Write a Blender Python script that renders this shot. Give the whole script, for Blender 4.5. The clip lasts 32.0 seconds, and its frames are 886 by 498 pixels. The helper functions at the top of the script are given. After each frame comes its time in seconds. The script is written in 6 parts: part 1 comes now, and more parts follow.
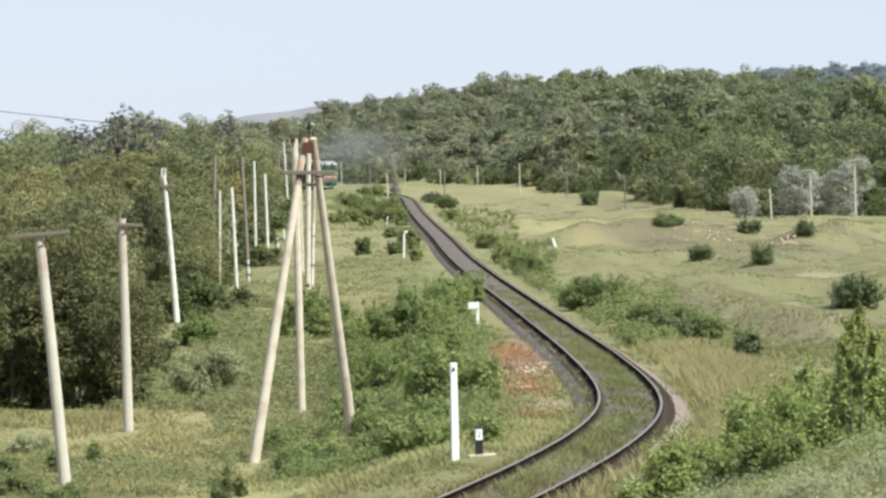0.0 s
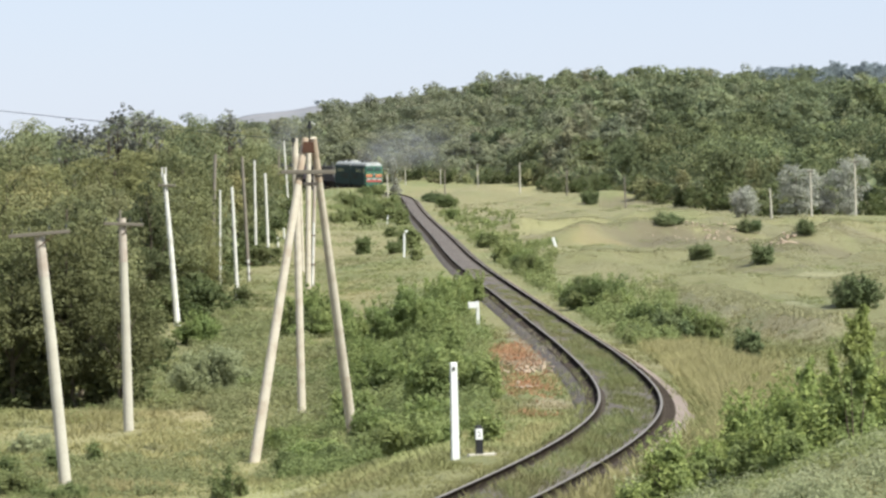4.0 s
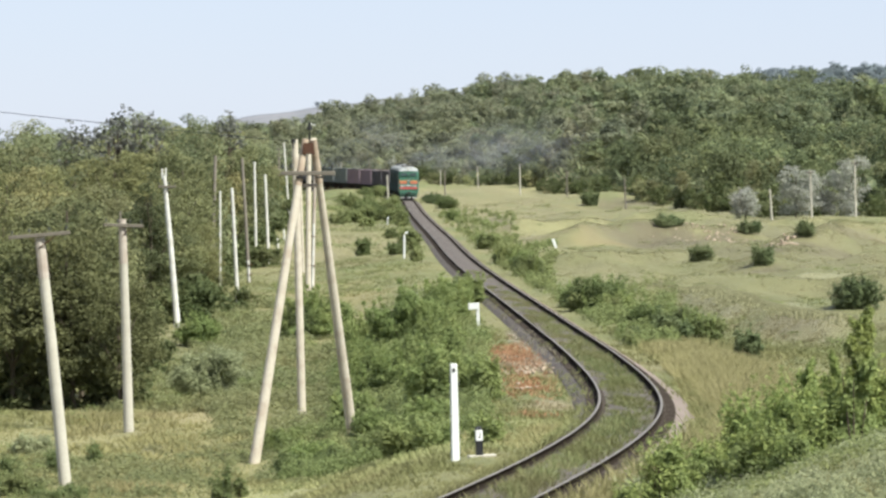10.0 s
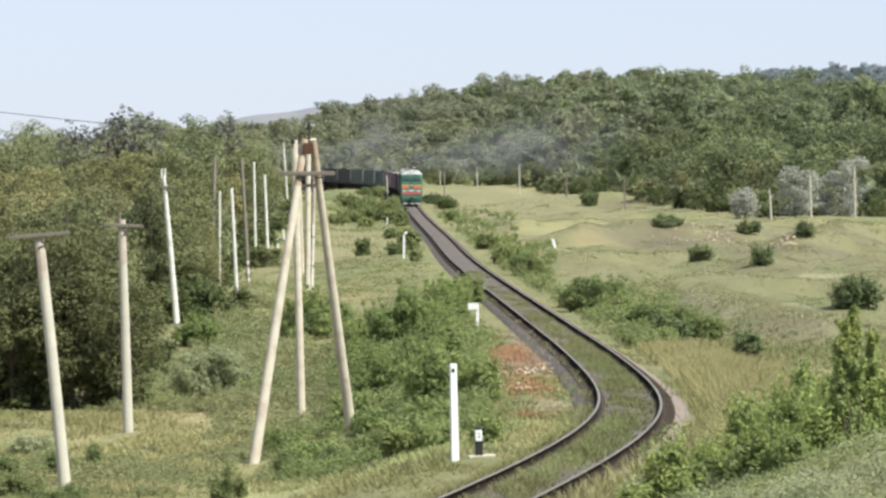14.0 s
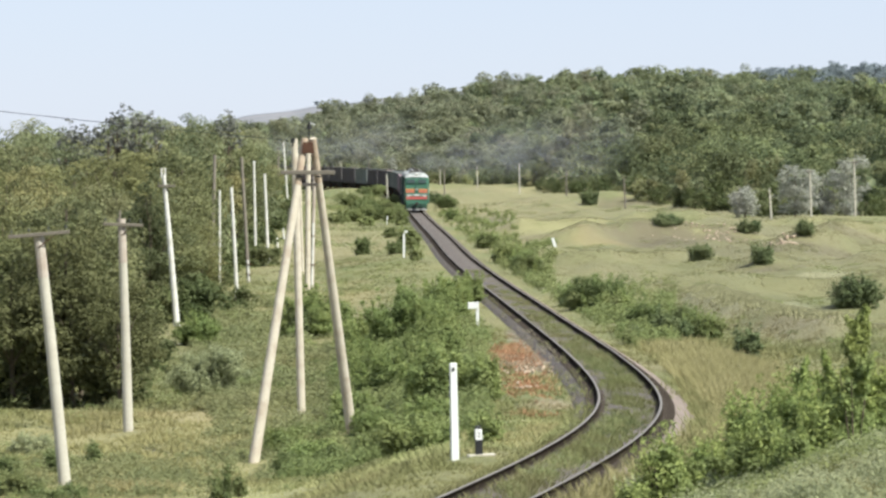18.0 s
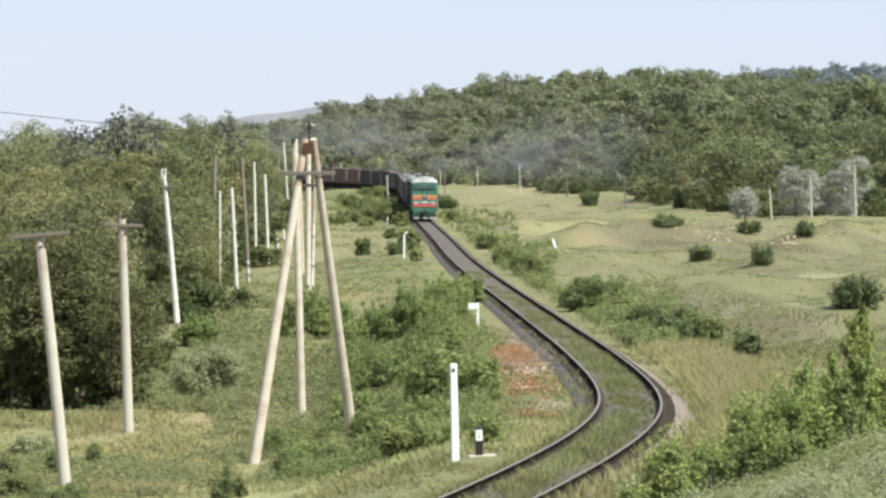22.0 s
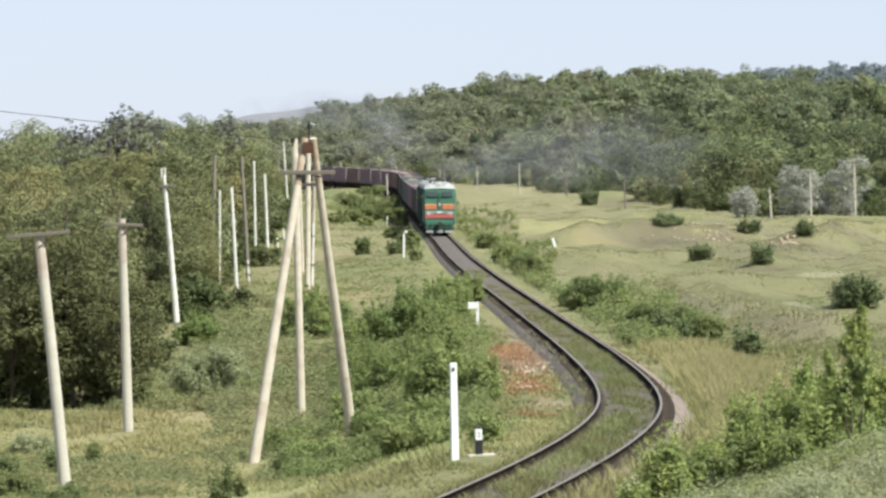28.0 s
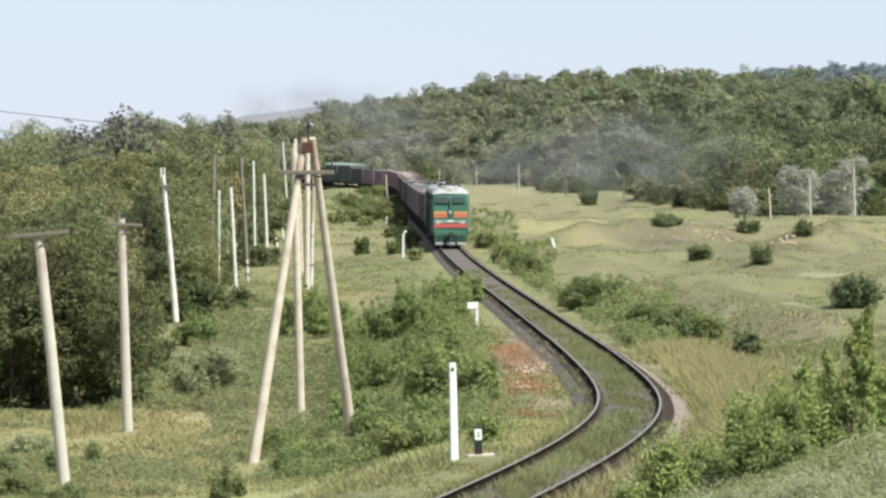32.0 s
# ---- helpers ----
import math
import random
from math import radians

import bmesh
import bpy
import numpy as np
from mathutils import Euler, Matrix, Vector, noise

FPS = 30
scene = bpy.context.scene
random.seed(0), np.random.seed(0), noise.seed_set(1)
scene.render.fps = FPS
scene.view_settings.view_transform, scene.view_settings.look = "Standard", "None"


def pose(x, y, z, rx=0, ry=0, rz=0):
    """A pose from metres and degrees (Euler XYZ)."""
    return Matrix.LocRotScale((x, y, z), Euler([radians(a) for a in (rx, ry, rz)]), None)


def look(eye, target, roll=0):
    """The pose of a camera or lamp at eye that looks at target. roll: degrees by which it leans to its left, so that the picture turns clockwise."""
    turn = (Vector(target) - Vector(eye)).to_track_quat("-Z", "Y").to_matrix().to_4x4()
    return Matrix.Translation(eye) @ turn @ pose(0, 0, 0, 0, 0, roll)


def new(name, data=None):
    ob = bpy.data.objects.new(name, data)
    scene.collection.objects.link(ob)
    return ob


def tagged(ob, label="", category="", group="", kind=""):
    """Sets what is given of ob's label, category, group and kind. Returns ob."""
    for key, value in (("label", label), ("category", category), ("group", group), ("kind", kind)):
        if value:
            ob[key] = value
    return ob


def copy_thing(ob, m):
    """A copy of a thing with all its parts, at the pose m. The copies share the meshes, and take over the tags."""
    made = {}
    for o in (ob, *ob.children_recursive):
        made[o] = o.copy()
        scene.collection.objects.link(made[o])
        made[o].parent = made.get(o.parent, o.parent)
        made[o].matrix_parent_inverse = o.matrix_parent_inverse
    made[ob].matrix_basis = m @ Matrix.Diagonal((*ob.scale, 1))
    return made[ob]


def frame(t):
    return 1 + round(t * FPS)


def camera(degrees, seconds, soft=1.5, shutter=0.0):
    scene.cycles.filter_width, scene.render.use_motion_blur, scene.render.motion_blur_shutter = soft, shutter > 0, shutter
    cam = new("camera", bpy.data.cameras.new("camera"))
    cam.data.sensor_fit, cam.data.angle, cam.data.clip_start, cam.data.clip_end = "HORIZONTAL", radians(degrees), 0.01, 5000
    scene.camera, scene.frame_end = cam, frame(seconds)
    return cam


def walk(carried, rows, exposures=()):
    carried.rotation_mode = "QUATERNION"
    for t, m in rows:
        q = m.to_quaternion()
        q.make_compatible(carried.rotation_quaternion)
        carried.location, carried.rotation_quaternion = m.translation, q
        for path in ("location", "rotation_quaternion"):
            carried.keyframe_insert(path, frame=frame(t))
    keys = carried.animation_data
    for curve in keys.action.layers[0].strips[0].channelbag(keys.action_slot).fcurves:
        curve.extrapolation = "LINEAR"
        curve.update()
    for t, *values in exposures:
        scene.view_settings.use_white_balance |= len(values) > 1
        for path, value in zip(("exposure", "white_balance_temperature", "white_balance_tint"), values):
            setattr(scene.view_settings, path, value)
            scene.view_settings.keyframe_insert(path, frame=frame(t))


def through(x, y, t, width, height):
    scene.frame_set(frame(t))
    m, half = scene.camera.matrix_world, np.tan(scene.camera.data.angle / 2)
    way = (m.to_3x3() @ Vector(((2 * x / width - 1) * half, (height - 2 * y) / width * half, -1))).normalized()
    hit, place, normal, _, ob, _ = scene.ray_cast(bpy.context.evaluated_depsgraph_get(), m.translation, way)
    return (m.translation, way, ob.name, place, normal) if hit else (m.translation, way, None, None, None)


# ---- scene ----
# Camera: a long lens on a rise beside the line, 7 m above the rails.
FOCAL = 6600.0          # focal length in picture units (1568 wide)
EXPO = 0.98
EYE = (0.0, 0.0, 7.0)
cam = camera(2 * math.degrees(math.atan(784 / FOCAL)), 32.0, soft=2.65)


def aim(dx, dy):
    """Pose of the tripod head, swayed by a hair's breadth."""
    return look(EYE, (EYE[0] - dx / FOCAL * 500, 500, EYE[2] - (161 - dy) / FOCAL * 500))


walk(cam, [
    (0, aim(0.2, -0.5)),
    (0.5, aim(0.2, -0.4)),
    (1, aim(1.3, -1.6)),
    (1.5, aim(1.7, -0.8)),
    (2, aim(0.2, -0.5)),
    (2.5, aim(0.5, -1.9)),
    (3, aim(0.1, -0.4)),
    (3.5, aim(0.2, -1.7)),
    (5.5, aim(1.7, -0.3)),
    (6, aim(1.7, -0.7)),
    (6.5, aim(1.8, -0.5)),
    (7, aim(1.6, 0.7)),
    (7.5, aim(1.5, 0.9)),
    (8, aim(0.2, 0.9)),
    (8.5, aim(0.1, 1.0)),
    (9, aim(-0.2, 0.6)),
    (9.5, aim(-1.3, -0.2)),
    (10, aim(0.7, 0.7)),
    (10.5, aim(-0.1, 0.8)),
    (11, aim(1.7, 1.0)),
    (11.5, aim(-1.3, 0.9)),
    (12, aim(1.6, 1.0)),
    (12.5, aim(0.2, 0.8)),
    (13, aim(-1.3, -0.2)),
    (13.5, aim(-1.3, 0.7)),
    (14, aim(-0.2, 1.0)),
    (14.5, aim(0.2, -0.3)),
    (16.5, aim(0.2, 0.7)),
    (17, aim(0.2, 0.8)),
    (17.5, aim(0.4, 0.8)),
    (18, aim(-0.2, -0.6)),
    (18.5, aim(0.2, 0.2)),
    (19, aim(0.1, 0.7)),
    (19.5, aim(-0.2, 1.0)),
    (20, aim(-1.3, 0.6)),
    (20.5, aim(0.2, 0.8)),
    (21, aim(-0.8, 0.7)),
    (21.5, aim(0.2, -0.1)),
    (22, aim(0.3, 0.7)),
    (22.5, aim(0.0, -0.1)),
    (23, aim(0.2, 0.6)),
    (23.5, aim(-1.2, -0.3)),
    (24, aim(0.2, 0.8)),
    (24.5, aim(-1.3, -0.5)),
    (25, aim(-1.3, 0.6)),
    (25.5, aim(-1.3, -0.4)),
    (27.5, aim(-1.2, -0.6)),
    (28, aim(-0.2, -0.6)),
    (28.5, aim(-1.3, -0.8)),
    (29, aim(0.0, -0.5)),
    (29.5, aim(0.1, -0.5)),
    (30, aim(0.1, -0.5)),
    (30.5, aim(0.1, -0.5)),
    (31, aim(-1.2, -0.7)),
    (31.5, aim(-1.1, -0.5)),
    (32, aim(-1.3, -0.6)),
], exposures=[(0, EXPO, 6400, 2), (32, EXPO, 6400, 2)])

# ---- lie of the land ----
def spline(knots):
    """A natural cubic spline through (t, value) knots, straight beyond its ends."""
    t, v = np.array([k[0] for k in knots], float), np.array([k[1] for k in knots], float)
    n, h = len(t), np.diff(t)
    a, b = np.eye(n), np.zeros(n)
    for i in range(1, n - 1):
        a[i, i - 1:i + 2] = h[i - 1], 2 * (h[i - 1] + h[i]), h[i]
        b[i] = 6 * ((v[i + 1] - v[i]) / h[i] - (v[i] - v[i - 1]) / h[i - 1])
    m = np.linalg.solve(a, b)

    def value(q):
        q = np.asarray(q, float)
        c = np.clip(q, t[0], t[-1])
        i = np.clip(np.searchsorted(t, c) - 1, 0, n - 2)
        p, r = t[i + 1] - c, c - t[i]
        out = (m[i] * p ** 3 + m[i + 1] * r ** 3) / (6 * h[i]) + (v[i] / h[i] - m[i] * h[i] / 6) * p + (v[i + 1] / h[i] - m[i + 1] * h[i] / 6) * r
        lo = (v[1] - v[0]) / h[0] - m[1] * h[0] / 6
        hi = (v[-1] - v[-2]) / h[-1] + m[-2] * h[-1] / 6
        return out + np.minimum(q - t[0], 0) * lo + np.maximum(q - t[-1], 0) * hi
    return value


def smooth(a, b, v):
    u = np.clip((np.asarray(v, float) - a) / (b - a), 0, 1)
    return u * u * (3 - 2 * u)


# The line: sideways place and height of the rail tops along the distance.
track_x = spline([(0, -25), (40, -5.39), (66, 1.1), (80, 3.32), (94, 4.71), (116, 4.99), (143, 4.64), (190, 3.48), (269, 1.2), (327, 0.0),
                  (434, -2.65), (523, -4.6), (590, -7.6), (628, -13.1), (666, -20.5), (720, -31.5), (800, -49), (1000, -95)])
track_z = spline([(0, 1.2), (66, 1.14), (94, 0.79), (120, 0.59), (143, 0.3), (188, 0.0), (290, -0.11), (386, 0.01), (450, 0.3),
                  (520, 0.7), (590, 1.15), (660, 1.5), (1000, 2.4)])
field_left = spline([(0, -1.5), (90, -1.55), (230, -1.5), (300, -1.3), (400, -0.4), (520, 0.8), (650, 1.5), (900, 3.0), (1300, 6)])
field_right = spline([(0, 0.6), (90, 0.3), (140, -0.2), (220, -0.5), (320, -0.5), (450, -0.4), (700, -0.2), (900, 1.0), (1300, 5)])
MOUNDS = [(29, 600, 9, 22, 2.0), (6.5, 650, 9, 25, 1.7), (28, 392, 6, 10, 1.1), (15.5, 222, 4.5, 9, 0.85), (40, 430, 8, 16, 0.8), (52, 520, 12, 25, 1.2), (-9, 545, 5, 40, 1.2), (-14, 580, 7, 22, 1.0),
          (19, 455, 9, 14, 0.9), (24, 300, 6, 16, 0.8), (10, 400, 4, 14, 0.4), (21, 178, 5, 5, 0.5), (34, 318, 6, 12, 0.8), (12, 330, 5, 12, 0.5), (17, 196, 3, 16, 0.35)]

RIDGES = [(12.0, 199, 13.5, 194, 2.2, 0.85), (13.5, 194, 13.2, 163, 1.6, 1.05), (13.2, 163, 15.8, 149, 1.6, 0.95), (15.8, 149, 19, 146, 1.5, 0.6), (22, 250, 27.6, 287, 3.2, 0.9), (27.6, 287, 40, 335, 3.0, 1.5), (9, 262, 19, 275, 2.2, 0.75), (10.5, 322, 16.5, 336, 2.6, 1.2),
          (16.5, 336, 26, 337, 2.6, 1.6), (19, 214, 24, 210, 1.6, 0.75), (8, 372, 20, 380, 2.6, 1.1), (24, 205, 31, 236, 2.0, 0.8), (30, 262, 36, 262, 2.4, 1.0), (22, 420, 40, 400, 3.0, 1.0)]


def forest_edge(x):
    """How far off the wooded hillside begins."""
    return np.interp(x, [-60, -20, 16, 24, 30, 37, 45, 60, 90, 140], [900, 900, 850, 740, 605, 495, 460, 448, 435, 410])


def ground_z(x, y):
    x, y = np.asarray(x, float), np.asarray(y, float)
    tz, dx = track_z(y), x - track_x(y)
    bed = tz - 0.42
    left = field_left(y) + 0.12 * np.sin(x * 0.31 + y * 0.05) * np.sin(y * 0.083 + 1)
    hump = smooth(110, 220, y) * (0.5 * np.sin(x * 0.23 + y * 0.021) * np.sin(y * 0.047 + 0.6) + 0.28 * np.sin(x * 0.51 - y * 0.03) * np.sin(y * 0.11 + x * 0.2) + 0.13 * np.sin(x * 1.3 + y * 0.07) * np.sin(y * 0.29 - x * 0.4))
    right = field_right(y) + hump
    z = bed + (left - bed) * smooth(-2.3, -10.5, dx) + (right - bed) * smooth(2.3, 9, dx)
    far = smooth(1.5, 7, np.abs(dx))
    for mx, my, sx, sy, h in MOUNDS:
        z = z + far * h * np.exp(-((x - mx) / sx) ** 2 - ((y - my) / sy) ** 2)
    rim = 0 * z
    for ax, ay, bx, by, wide, h in RIDGES:
        u = np.clip(((x - ax) * (bx - ax) + (y - ay) * (by - ay)) / ((bx - ax) ** 2 + (by - ay) ** 2), 0, 1)
        down = y - ay - u * (by - ay)       # steep towards -y, gentle behind
        q = np.hypot(x - ax - u * (bx - ax), down * np.where(down < 0, 0.7, 0.35))
        rim = np.maximum(rim, h * np.exp(-(q / wide) ** 2))
    z = z + far * rim
    # bank on the near side of the curve and the rise that carries the camera
    z = z + 1.5 * smooth(3.0, 7.5, dx) * smooth(92, 62, y) * smooth(20, 60, y)
    w = smooth(56, 4, y) * smooth(3, 8, dx)
    z = z * (1 - w) + 5.35 * w
    # wooded hill
    e = forest_edge(x)
    top = 17.7 + 9.4 * smooth(-62, 30, x) + 2 * np.sin(x * 0.02) - 13 * smooth(-75, -130, x) - 2.4 * smooth(60, 150, x)
    rise = np.clip((y - e) / (1300 - e), 0, 1)
    z = z + (top - z) * (0.55 * rise + 0.45 * rise * rise * (3 - 2 * rise)) * (y > e)
    beyond = smooth(1300, 1700, y)
    z = z - 14 * beyond + 53.5 * smooth(1900, 2500, y) * smooth(60, 230, x)
    return z

# ---- sun and sky ----
SUN_ELEV, SUN_AZIM = 51.0, 131.0      # azimuth clockwise from +y (the way the camera looks)
world = bpy.data.worlds.new("sky")
scene.world = world
world.use_nodes = True
wn = world.node_tree
sky = wn.nodes.new("ShaderNodeTexSky")
sky.sky_type, sky.sun_disc = "NISHITA", False
sky.sun_elevation, sky.sun_rotation = radians(SUN_ELEV), radians(SUN_AZIM)
sky.altitude, sky.air_density, sky.dust_density, sky.ozone_density = 300, 1.0, 0.3, 1.0
haze = wn.nodes.new("ShaderNodeMix")       # even summer haze before the blue
haze.data_type = "RGBA"
haze.inputs[0].default_value = 0.72
haze.inputs[7].default_value = (6.8, 7.2, 9.6, 1)
wn.links.new(sky.outputs[0], haze.inputs[6])
wn.links.new(haze.outputs[2], wn.nodes["Background"].inputs[0])
wn.nodes["Background"].inputs[1].default_value = 0.056
sun = new("sun", bpy.data.lights.new("sun", "SUN"))
sun.data.energy, sun.data.angle, sun.data.color = 4.9, radians(0.6), (1.0, 0.955, 0.89)
az, el = radians(SUN_AZIM), radians(SUN_ELEV)
sun.matrix_world = look((0, 0, 60), (-math.sin(az) * math.cos(el), -math.cos(az) * math.cos(el), 60 - math.sin(el)))


# ---- materials ----
def blank(name, rough=0.7, metal=0.0):
    m = bpy.data.materials.new(name)
    m.use_nodes = True
    b = m.node_tree.nodes["Principled BSDF"]
    b.inputs["Roughness"].default_value, b.inputs["Metallic"].default_value = rough, metal
    b.inputs["Specular IOR Level"].default_value = 0.3
    return m, m.node_tree, b


def put(nt, kind, **values):
    n = nt.nodes.new(kind)
    for k, v in values.items():
        n.inputs[k.replace("_", " ")].default_value = v
    return n


def noise_at(nt, where, scale, detail=3.0, rough=0.55):
    n = put(nt, "ShaderNodeTexNoise", Scale=scale, Detail=detail, Roughness=rough)
    nt.links.new(where, n.inputs["Vector"])
    return n.outputs["Fac"]


def span(nt, fac, lo, hi, a=0.0, b=1.0):
    n = nt.nodes.new("ShaderNodeMapRange")
    for i, v in enumerate((lo, hi, a, b)):
        n.inputs[i + 1].default_value = v
    nt.links.new(fac, n.inputs[0])
    return n.outputs[0]


def blend(nt, fac, a, b, how="MIX"):
    n = nt.nodes.new("ShaderNodeMix")
    n.data_type, n.blend_type = "RGBA", how
    for s, v in ((n.inputs[0], fac), (n.inputs[6], a), (n.inputs[7], b)):
        if isinstance(v, (int, float)):
            s.default_value = v
        elif isinstance(v, tuple):
            s.default_value = (*v, 1)
        else:
            nt.links.new(v, s)
    return n.outputs[2]


def bump(nt, b, height, strength, distance):
    n = put(nt, "ShaderNodeBump", Strength=strength, Distance=distance)
    nt.links.new(height, n.inputs["Height"])
    nt.links.new(n.outputs[0], b.inputs["Normal"])


def place(nt, own=False):
    if own:
        return nt.nodes.new("ShaderNodeTexCoord").outputs["Object"]
    return nt.nodes.new("ShaderNodeNewGeometry").outputs["Position"]


def worn(name, colour, dirt, rough=0.6, metal=0.0, scale=1.2, much=0.5, grain=30.0, own=True):
    """Paint, wood, concrete or metal: a colour with stains, grain and fine relief."""
    m, nt, b = blank(name, rough, metal)
    at = place(nt, own)
    stains = span(nt, noise_at(nt, at, scale, 5), 0.45, 0.72, 0, much)
    b.inputs["Specular IOR Level"].default_value = 0.3 if rough < 0.56 else 0.0
    c = blend(nt, stains, colour, dirt)
    fine = noise_at(nt, at, grain, 3)
    c = blend(nt, span(nt, fine, 0.3, 0.7, 0.0, 0.35), c, tuple(v * 0.55 for v in colour))
    tone = nt.nodes.new("ShaderNodeObjectInfo").outputs["Random"]
    c = blend(nt, span(nt, tone, 0, 1, 0, 0.18), c, tuple(min(1, v * 1.25) for v in colour))
    nt.links.new(c, b.inputs["Base Color"])
    nt.links.new(span(nt, stains, 0, 1, rough, min(1, rough + 0.25)), b.inputs["Roughness"])
    bump(nt, b, fine, 0.3, 0.01)
    return m


def foliage(name, dark, light, warm, through=0.3, clumps=0.3):
    """Leaves: tone from leaf to leaf, and from plant to plant."""
    m, nt, b = blank(name, 0.68)
    b.inputs["Specular IOR Level"].default_value = 0.15
    geo = nt.nodes.new("ShaderNodeNewGeometry")
    c = blend(nt, geo.outputs["Random Per Island"], dark, light)
    patch = noise_at(nt, geo.outputs["Position"], 0.35, 3)
    c = blend(nt, span(nt, patch, 0.46, 0.66, 0, 0.75), c, warm)
    crowns = noise_at(nt, geo.outputs["Position"], 0.13, 2)
    c = blend(nt, span(nt, crowns, 0.42, 0.62, clumps, 0.0), c, tuple(v * 0.6 for v in dark))
    tone = nt.nodes.new("ShaderNodeObjectInfo").outputs["Random"]
    c = blend(nt, span(nt, tone, 0, 1, 0.0, 0.3), c, tuple(v * 0.7 for v in dark))
    cells = nt.nodes.new("ShaderNodeTexVoronoi")      # tone from crown to crown
    cells.inputs["Scale"].default_value = 0.15
    nt.links.new(geo.outputs["Position"], cells.inputs["Vector"])
    split = nt.nodes.new("ShaderNodeSeparateColor")
    nt.links.new(cells.outputs["Color"], split.inputs[0])
    c = blend(nt, span(nt, split.outputs[0], 0.55, 1, 0, clumps), c, tuple(min(1, v * 1.25) for v in light))
    c = blend(nt, span(nt, split.outputs[1], 0.5, 1, 0, clumps * 1.1), c, tuple(v * 0.75 for v in dark))
    c = blend(nt, span(nt, split.outputs[2], 0.75, 1, 0, clumps * 0.8), c, (light[0] * 1.15, light[1] * 0.98, light[2] * 1.1))
    broad = noise_at(nt, geo.outputs["Position"], 0.03, 3)
    c = blend(nt, span(nt, broad, 0.45, 0.7, 0, 0.45), c, tuple(v * 0.75 for v in warm))
    nt.links.new(c, b.inputs["Base Color"])
    t = nt.nodes.new("ShaderNodeBsdfTranslucent")
    nt.links.new(c, t.inputs["Color"])
    mix = put(nt, "ShaderNodeMixShader", Fac=through)
    nt.links.new(b.outputs[0], mix.inputs[1])
    nt.links.new(t.outputs[0], mix.inputs[2])
    nt.links.new(mix.outputs[0], nt.nodes["Material Output"].inputs["Surface"])
    return m


STRAW, GREEN, OLIVE, PALE = (0.222, 0.206, 0.09), (0.122, 0.148, 0.05), (0.16, 0.163, 0.064), (0.28, 0.268, 0.142)


EARTH, BLEACHED, DULL, LIME = (0.125, 0.106, 0.064), (0.33, 0.312, 0.185), (0.16, 0.152, 0.078), (0.265, 0.252, 0.115)
# growth and bare earth with bounds of their own: centre, reach, colour, strength
PATCHES = [(20.5, 306, 5.0, 24, EARTH, 0.6), (26.5, 256, 5.0, 15, EARTH, 0.6), (13.8, 150.5, 2.6, 6, (0.205, 0.185, 0.1), 0.4), (-6.2, 215, 3.6, 45, (0.262, 0.225, 0.105), 0.65), (-7.2, 330, 4.0, 40, (0.25, 0.225, 0.105), 0.5), (-9, 106, 9, 18, (0.3, 0.268, 0.122), 0.75), (21, 250, 15, 130, (0.165, 0.158, 0.073), 0.65), (24, 350, 14, 26, (0.165, 0.145, 0.078), 0.6), (30, 205, 14, 26, (0.185, 0.18, 0.085), 0.4), (-7.5, 430, 3.5, 30, DULL, 0.6), (-4.6, 330, 2.0, 14, (0.24, 0.205, 0.11), 0.6), (-8.5, 360, 3, 18, (0.235, 0.2, 0.11), 0.5), (-2.5, 93, 5, 4, (0.36, 0.36, 0.17), 0.7), (11, 430, 9, 110, (0.208, 0.183, 0.097), 0.5), (-10.8, 340, 4, 90, (0.235, 0.205, 0.107), 0.5), (6, 330, 3.5, 45, (0.225, 0.193, 0.108), 0.6), (4, 480, 6, 60, (0.22, 0.19, 0.105), 0.6), (0.3, 87, 3, 5, (0.34, 0.36, 0.16), 0.6), (32, 500, 26, 90, (0.18, 0.163, 0.085), 0.75), (34, 370, 13, 34, (0.172, 0.16, 0.082), 0.75), (24, 280, 10, 24, (0.18, 0.165, 0.085), 0.5), (19.5, 326, 7.5, 14, EARTH, 0.85), (13.3, 318, 2.6, 7, (0.275, 0.225, 0.105), 0.5), (12, 371, 6, 14, LIME, 0.6), (16.5, 288, 7, 14, DULL, 0.6),
           (27, 277, 4.5, 7, EARTH, 0.75), (22.3, 241, 2.4, 5, EARTH, 0.7), (37, 330, 7, 10, LIME, 0.6), (33.5, 296, 3.5, 6, EARTH, 0.6),
           (14.2, 192, 1.3, 6, BLEACHED, 0.9), (14.4, 176, 2.9, 17, (0.262, 0.255, 0.148), 0.75), (13.7, 172, 0.9, 11, BLEACHED, 0.9), (15.6, 151, 1.6, 3, BLEACHED, 0.9), 
           (13.5, 192, 1.3, 5, DULL, 0.7), (14.4, 146, 1.5, 3.6, (0.2, 0.18, 0.105), 0.6), (21, 222, 4, 5, BLEACHED, 0.55), (17, 790, 9, 24, LIME, 0.6),
           (28, 575, 6, 10, EARTH, 0.65), (33, 540, 6, 12, DULL, 0.5), (5.6, 447, 3, 6, (0.11, 0.1, 0.06), 0.6), (-8, 123, 2.6, 2.6, (0.34, 0.285, 0.15), 0.6), (-8.7, 95, 0.8, 1.2, (0.36, 0.26, 0.14), 0.7), (2.9, 126, 1.1, 8, (0.29, 0.245, 0.2), 0.85), (3.3, 148, 0.8, 12, (0.26, 0.225, 0.18), 0.8), (2.9, 101, 0.8, 3, (0.3, 0.24, 0.16), 0.7), (14.6, 152.5, 2.5, 3.6, (0.172, 0.147, 0.09), 0.6), (14.6, 160.5, 2.7, 2.4, BLEACHED, 0.55), (9, 690, 20, 170, (0.218, 0.19, 0.103), 0.6)]


